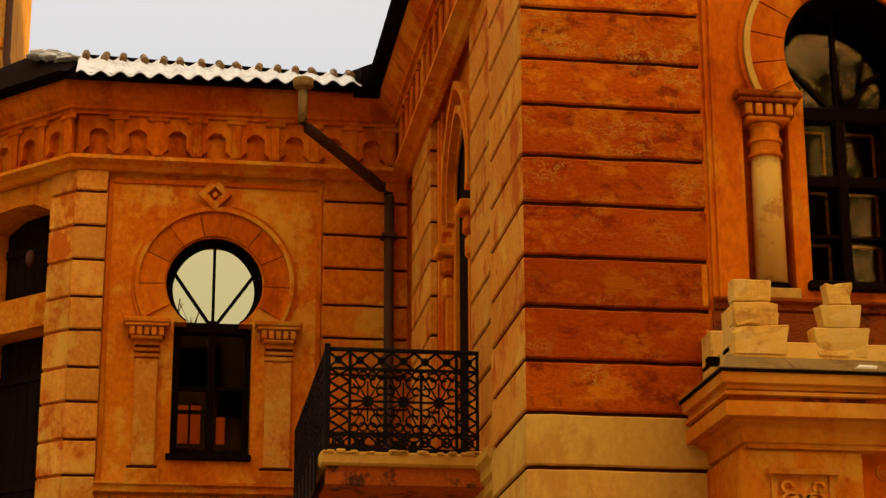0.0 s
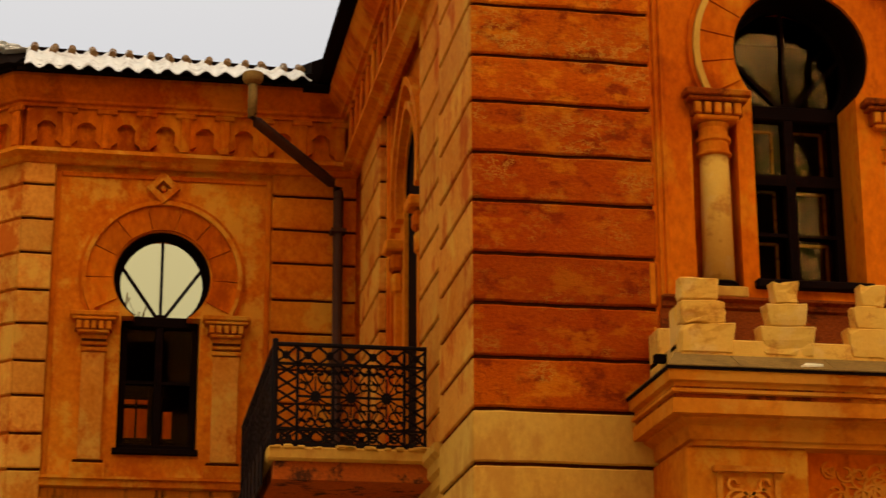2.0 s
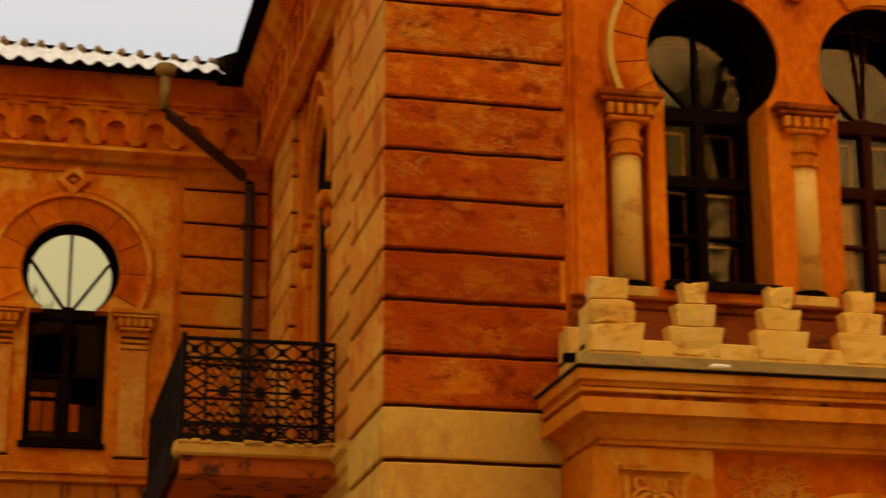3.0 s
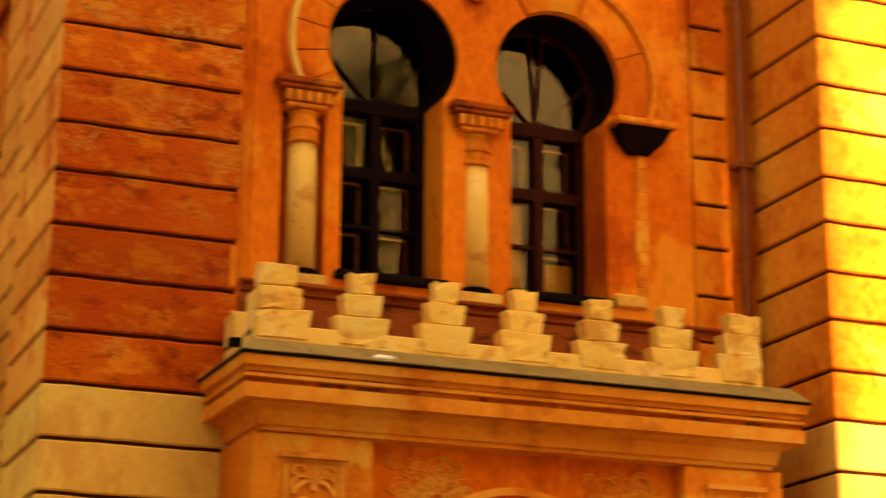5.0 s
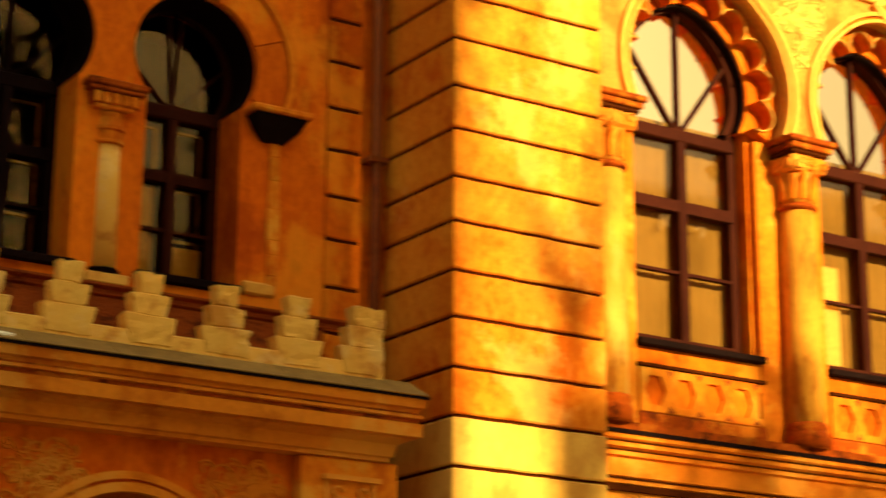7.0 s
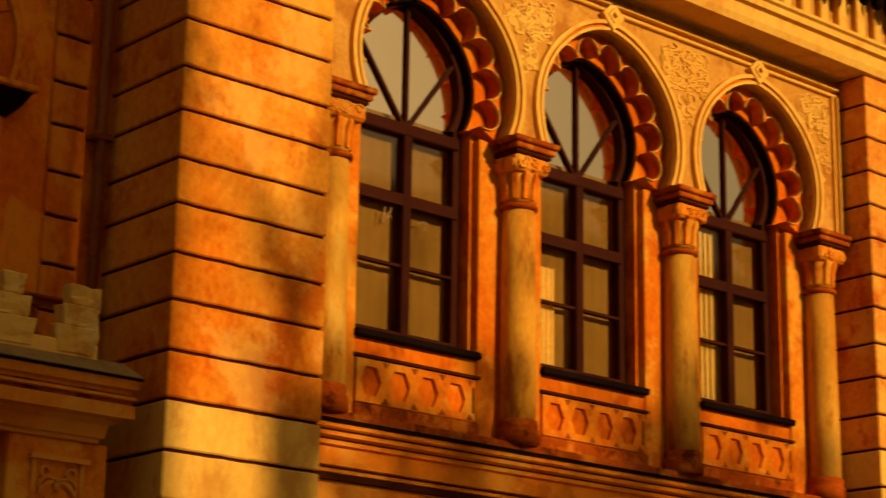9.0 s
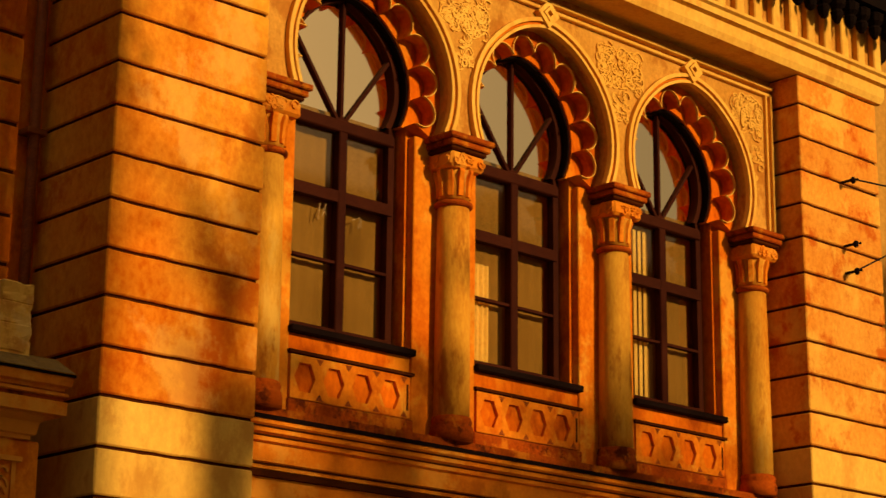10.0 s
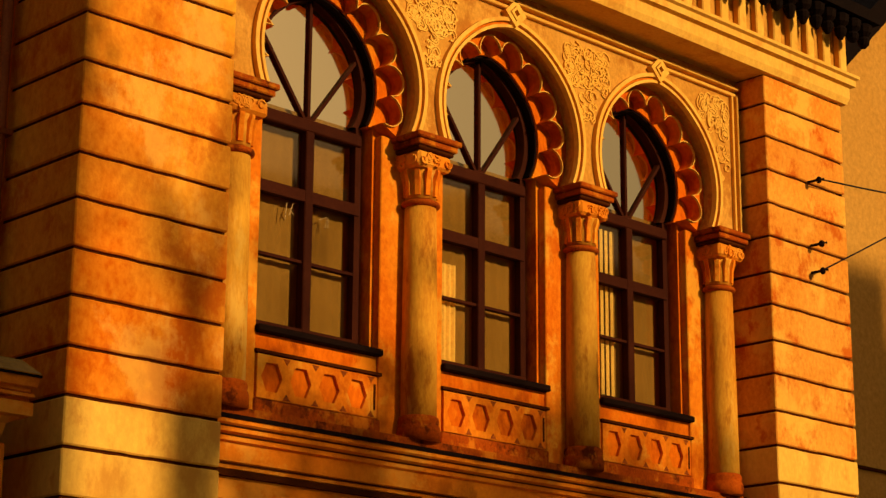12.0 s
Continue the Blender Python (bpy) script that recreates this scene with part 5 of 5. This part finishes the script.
# thin dark strips at three steps of the string course
for z, d in ((5.038, 0.262), (4.968, 0.202), (4.722, 0.112)):
    bm = sweep(B(), [(10.745, YC), (18.895, YC)], [(d - 0.08, z - 0.016), (d, z - 0.016), (d, z + 0.016), (d - 0.08, z + 0.016)])
    tagged(part("trim", bm, JOINT), "thin dark strip along the string course", "moulding", kind="structure")
bm = sweep(B(), [(10.74, YC), (18.9, YC)], [(0.18, 5.09), (0.31, 5.09), (0.31, 5.128), (0.18, 5.13)])
tagged(part("trim", bm, BLACKWOOD), "dark drip strip on the string course", "moulding", kind="structure")
bm = sweep(B(), [(10.74, YC), (18.9, YC)], [(0.03, 4.60), (0.12, 4.60), (0.12, 4.655), (0.03, 4.655)])
tagged(part("trim", bm, JOINT), "dark red groove band on the string course", "moulding", kind="structure")

# frieze strips and ragged eaves above
for k in range(34):
    x = 9.1 + k * 0.345
    part("frieze_strip", box(B(), x - 0.075, x + 0.075, 13.86, 13.96, 10.76, 11.42, 0.015), CREAM, frieze_r)
eave = tagged(new("eave"), "dark wooden eave with hanging carved pendants", "eave")
part("eave_board", box(B(), 8.8, 20.9, 13.55, 15.6, 11.44, 11.6), ROOF, eave)
rnd = random.Random(6)
for k in range(46):
    x = 9.0 + k * 0.26
    part("pendant", lathe(B(), x, 13.66 + 0.04 * rnd.random(), [(0.05, 11.45), (0.125, 11.39), (0.11, 11.30), (0.06, 11.25), (0.085, 11.21), (0.07, 11.15), (0.03, 11.12 - 0.05 * rnd.random())], 10), ROOF, eave)

# brackets and wires on the end pier
for z in (9.15, 8.34, 8.0):
    br = tagged(new("wire_bracket"), "small dark iron wire bracket on the end pier", "bracket", "wire brackets")
    part("arm", tube(B(), [(19.72, 13.95, z), (19.72, 13.80, z), (19.79, 13.76, z + 0.02)], 0.018, 8), IRON, br)
    part("insulator", lathe(B(), 19.73, 13.79, [(0.02, z - 0.04), (0.034, z - 0.02), (0.034, z + 0.02), (0.015, z + 0.04)], 10), BLACKWOOD, br)
for za, zb in ((9.16, 10.0), (8.02, 11.4)):
    w = tagged(part("cable", tube(B(), [(19.75 + 6 * t, 13.78 - 0.2 * t, za + (zb - za) * t - 0.12 * math.sin(math.pi * t)) for t in [k / 8 for k in range(9)]], 0.011, 6), IRON), "thin dark overhead cable from the end pier", "cable", "cables")
# neighbour house beyond
nb = tagged(new("neighbour_house"), "tan rendered neighbour house with a dark eave", "house")
part("wall", box(B(), 23.5, 42, 18, 26, 0, 13.0), TAN, nb)
part("band", box(B(), 23.5, 42, 17.96, 18, 6.88, 6.93), JOINT, nb)
bm = loops(B(), [[(25.9, y, 12.99), (42, y, 12.99), (42, y, 20.0), (33.5, y, 20.0)] for y in (18.004, 18.5)])
part("gable", bm, TAN, nb)
bm = loops(B(), [[(x, 17.3, z), (x, 18.6, z), (x, 18.6, z + 0.5), (x, 17.3, z + 0.5)] for x, z in ((25.2, 12.75), (33.5, 20.3))])
part("eave", bm, ROOF, nb)

# ================= ACROSS THE STREET, BEHIND THE STANDPOINT =================
BEIGE = material("beige_render", (0.70, 0.48, 0.20), (0.74, 0.53, 0.24), 0.3, vary=0)


def street_house(x0, x1, top, label):
    oh = tagged(new("opposite_house"), label, "house", "houses across the street")
    part("wall", box(B(), x0, x1, -24, -14, 0, top), BEIGE, oh)
    part("roof", loops(B(), [[(x0 - 0.3, -24.4, top), (x1 + 0.3, -24.4, top), (x1 + 0.3, -13.6, top), (x0 - 0.3, -13.6, top)], [(x0 + 2, -20, top + 2), (x1 - 2, -20, top + 2), (x1 - 2, -18, top + 2), (x0 + 2, -18, top + 2)]]), ROOF, oh)
    n = int((x1 - x0) / 4)
    for k in range(n):
        if k % 3 == 1:
            part("chimney", box(B(), x0 + 4 * k, x0 + 4 * k + 1.3, -20, -18.6, top + 1.4, top + 3.4), TAN, oh)
        for z in (2.5, 6.5, 10.5, 14.5):
            part("window", box(B(), x0 + 1.3 + k * 4, x0 + 2.7 + k * 4, -14.02, -13.9, z, z + 2.1), BLACKWOOD, oh)


# the first two houses are unseen, added to block the sun
street_house(-26, 11.2, 27.0, "tall beige house added out of view to shade the wing and main wall")
street_house(11.25, 15.15, 21.2, "narrow beige house added out of view to shade the main wall")
street_house(30.0, 70, 19.0, "plain beige house across the street")


def tree(x, y, h, spread, zc, leaves, seed, size=0.42):
    rnd = random.Random(seed)
    t = tagged(new("tree"), "tall street tree out of view with a dense uneven dark crown, for shade and reflections", "tree", "street trees")
    bm = tube(B(), [(x, y, 0), (x + 0.1, y, h * 0.4), (x - 0.1, y, h * 0.75)], 0.28, 10)
    tips = []
    for k in range(16):
        a, zz = rnd.uniform(0, 6.28), rnd.uniform(zc * 0.8, h * 0.9)
        r = spread * rnd.uniform(0.5, 1.0)
        tip = Vector((x + r * math.cos(a), y + r * math.sin(a) * 0.6, zz + r * 0.4))
        tube(bm, [(x, y, zz - 1.0), ((x + tip.x) / 2, (y + tip.y) / 2, (zz + tip.z) / 2), tip], 0.07, 6)
        tips.append(tip)
    part("trunk", bm, BARK, t)
    verts, faces = [], []
    for k in range(leaves):
        c = rnd.choice(tips)
        p = c + Vector([rnd.gauss(0, 1) for _ in range(3)]) * spread * 0.30
        u = Vector([rnd.gauss(0, 1) for _ in range(3)]).normalized()
        v = u.orthogonal().normalized()
        s = size * rnd.uniform(0.5, 1.2)
        i = len(verts)
        verts += [p - u * s, p - v * s * 0.5, p + u * s, p + v * s * 0.5]
        faces.append((i, i + 1, i + 2, i + 3))
    me = bpy.data.meshes.new("crown")
    me.from_pydata(verts, [], faces)
    me.materials.append(LEAF)
    cr = new("crown", me)
    cr.parent = t
    return t


tree(15.6, -10.2, 17.5, 1.3, 14.5, 230, 70, 0.13)
tree(10.8, 2.0, 15.4, 1.0, 12.6, 2600, 72, 0.075)
# low unseen tree, added to shade the foot of the arcade
tree(19.7, -10.6, 13.7, 2.8, 10.2, 3400, 62, 0.26)


def bare_tree(x, y, z0, h, seed, spread=0.9):
    """Leafless tree: a trunk and forking twigs."""
    rnd = random.Random(seed)
    t = tagged(new("bare_tree"), "leafless tree with thin forking twigs behind the wing", "tree")
    part("trunk", tube(B(), [(x, y, 0), (x + 0.1, y, z0 * 0.6), (x, y, z0)], 0.10, 8), BARK, t)
    bm = B()
    for k in range(26):
        a, r = rnd.uniform(0, 6.28), spread * rnd.uniform(0.2, 1.0)
        top = Vector((x + r * math.cos(a), y + 0.5 * r * math.sin(a), z0 + h * rnd.uniform(0.55, 1.0)))
        mid = Vector((x, y, z0 - 0.3)).lerp(top, 0.5) + Vector((0.06 * math.cos(a), 0, 0.1))
        tube(bm, [(x, y, z0 - 0.3), mid, top], 0.012, 5)
        for j in range(3):
            q = mid.lerp(top, rnd.uniform(0.1, 0.8))
            tube(bm, [q, q + Vector((rnd.uniform(-0.25, 0.25), 0, rnd.uniform(0.2, 0.5)))], 0.006, 4)
    part("twigs", bm, BARK, t)


bare_tree(0.10, 34.0, 9.3, 1.75, 5, 0.7)

# each thing's empty stands at its base
bpy.context.view_layer.update()
for ob in list(scene.collection.objects):
    if ob.type == "EMPTY" and ob.parent is None and ob.children:
        pts = [c.matrix_world @ Vector(q) for c in ob.children_recursive if c.type == "MESH" for q in c.bound_box]
        lo, hi = [min(p[k] for p in pts) for k in range(3)], [max(p[k] for p in pts) for k in range(3)]
        ob.location = ((lo[0] + hi[0]) / 2, (lo[1] + hi[1]) / 2, lo[2])
        for c in ob.children:
            c.matrix_parent_inverse = Matrix.Translation(ob.location).inverted()
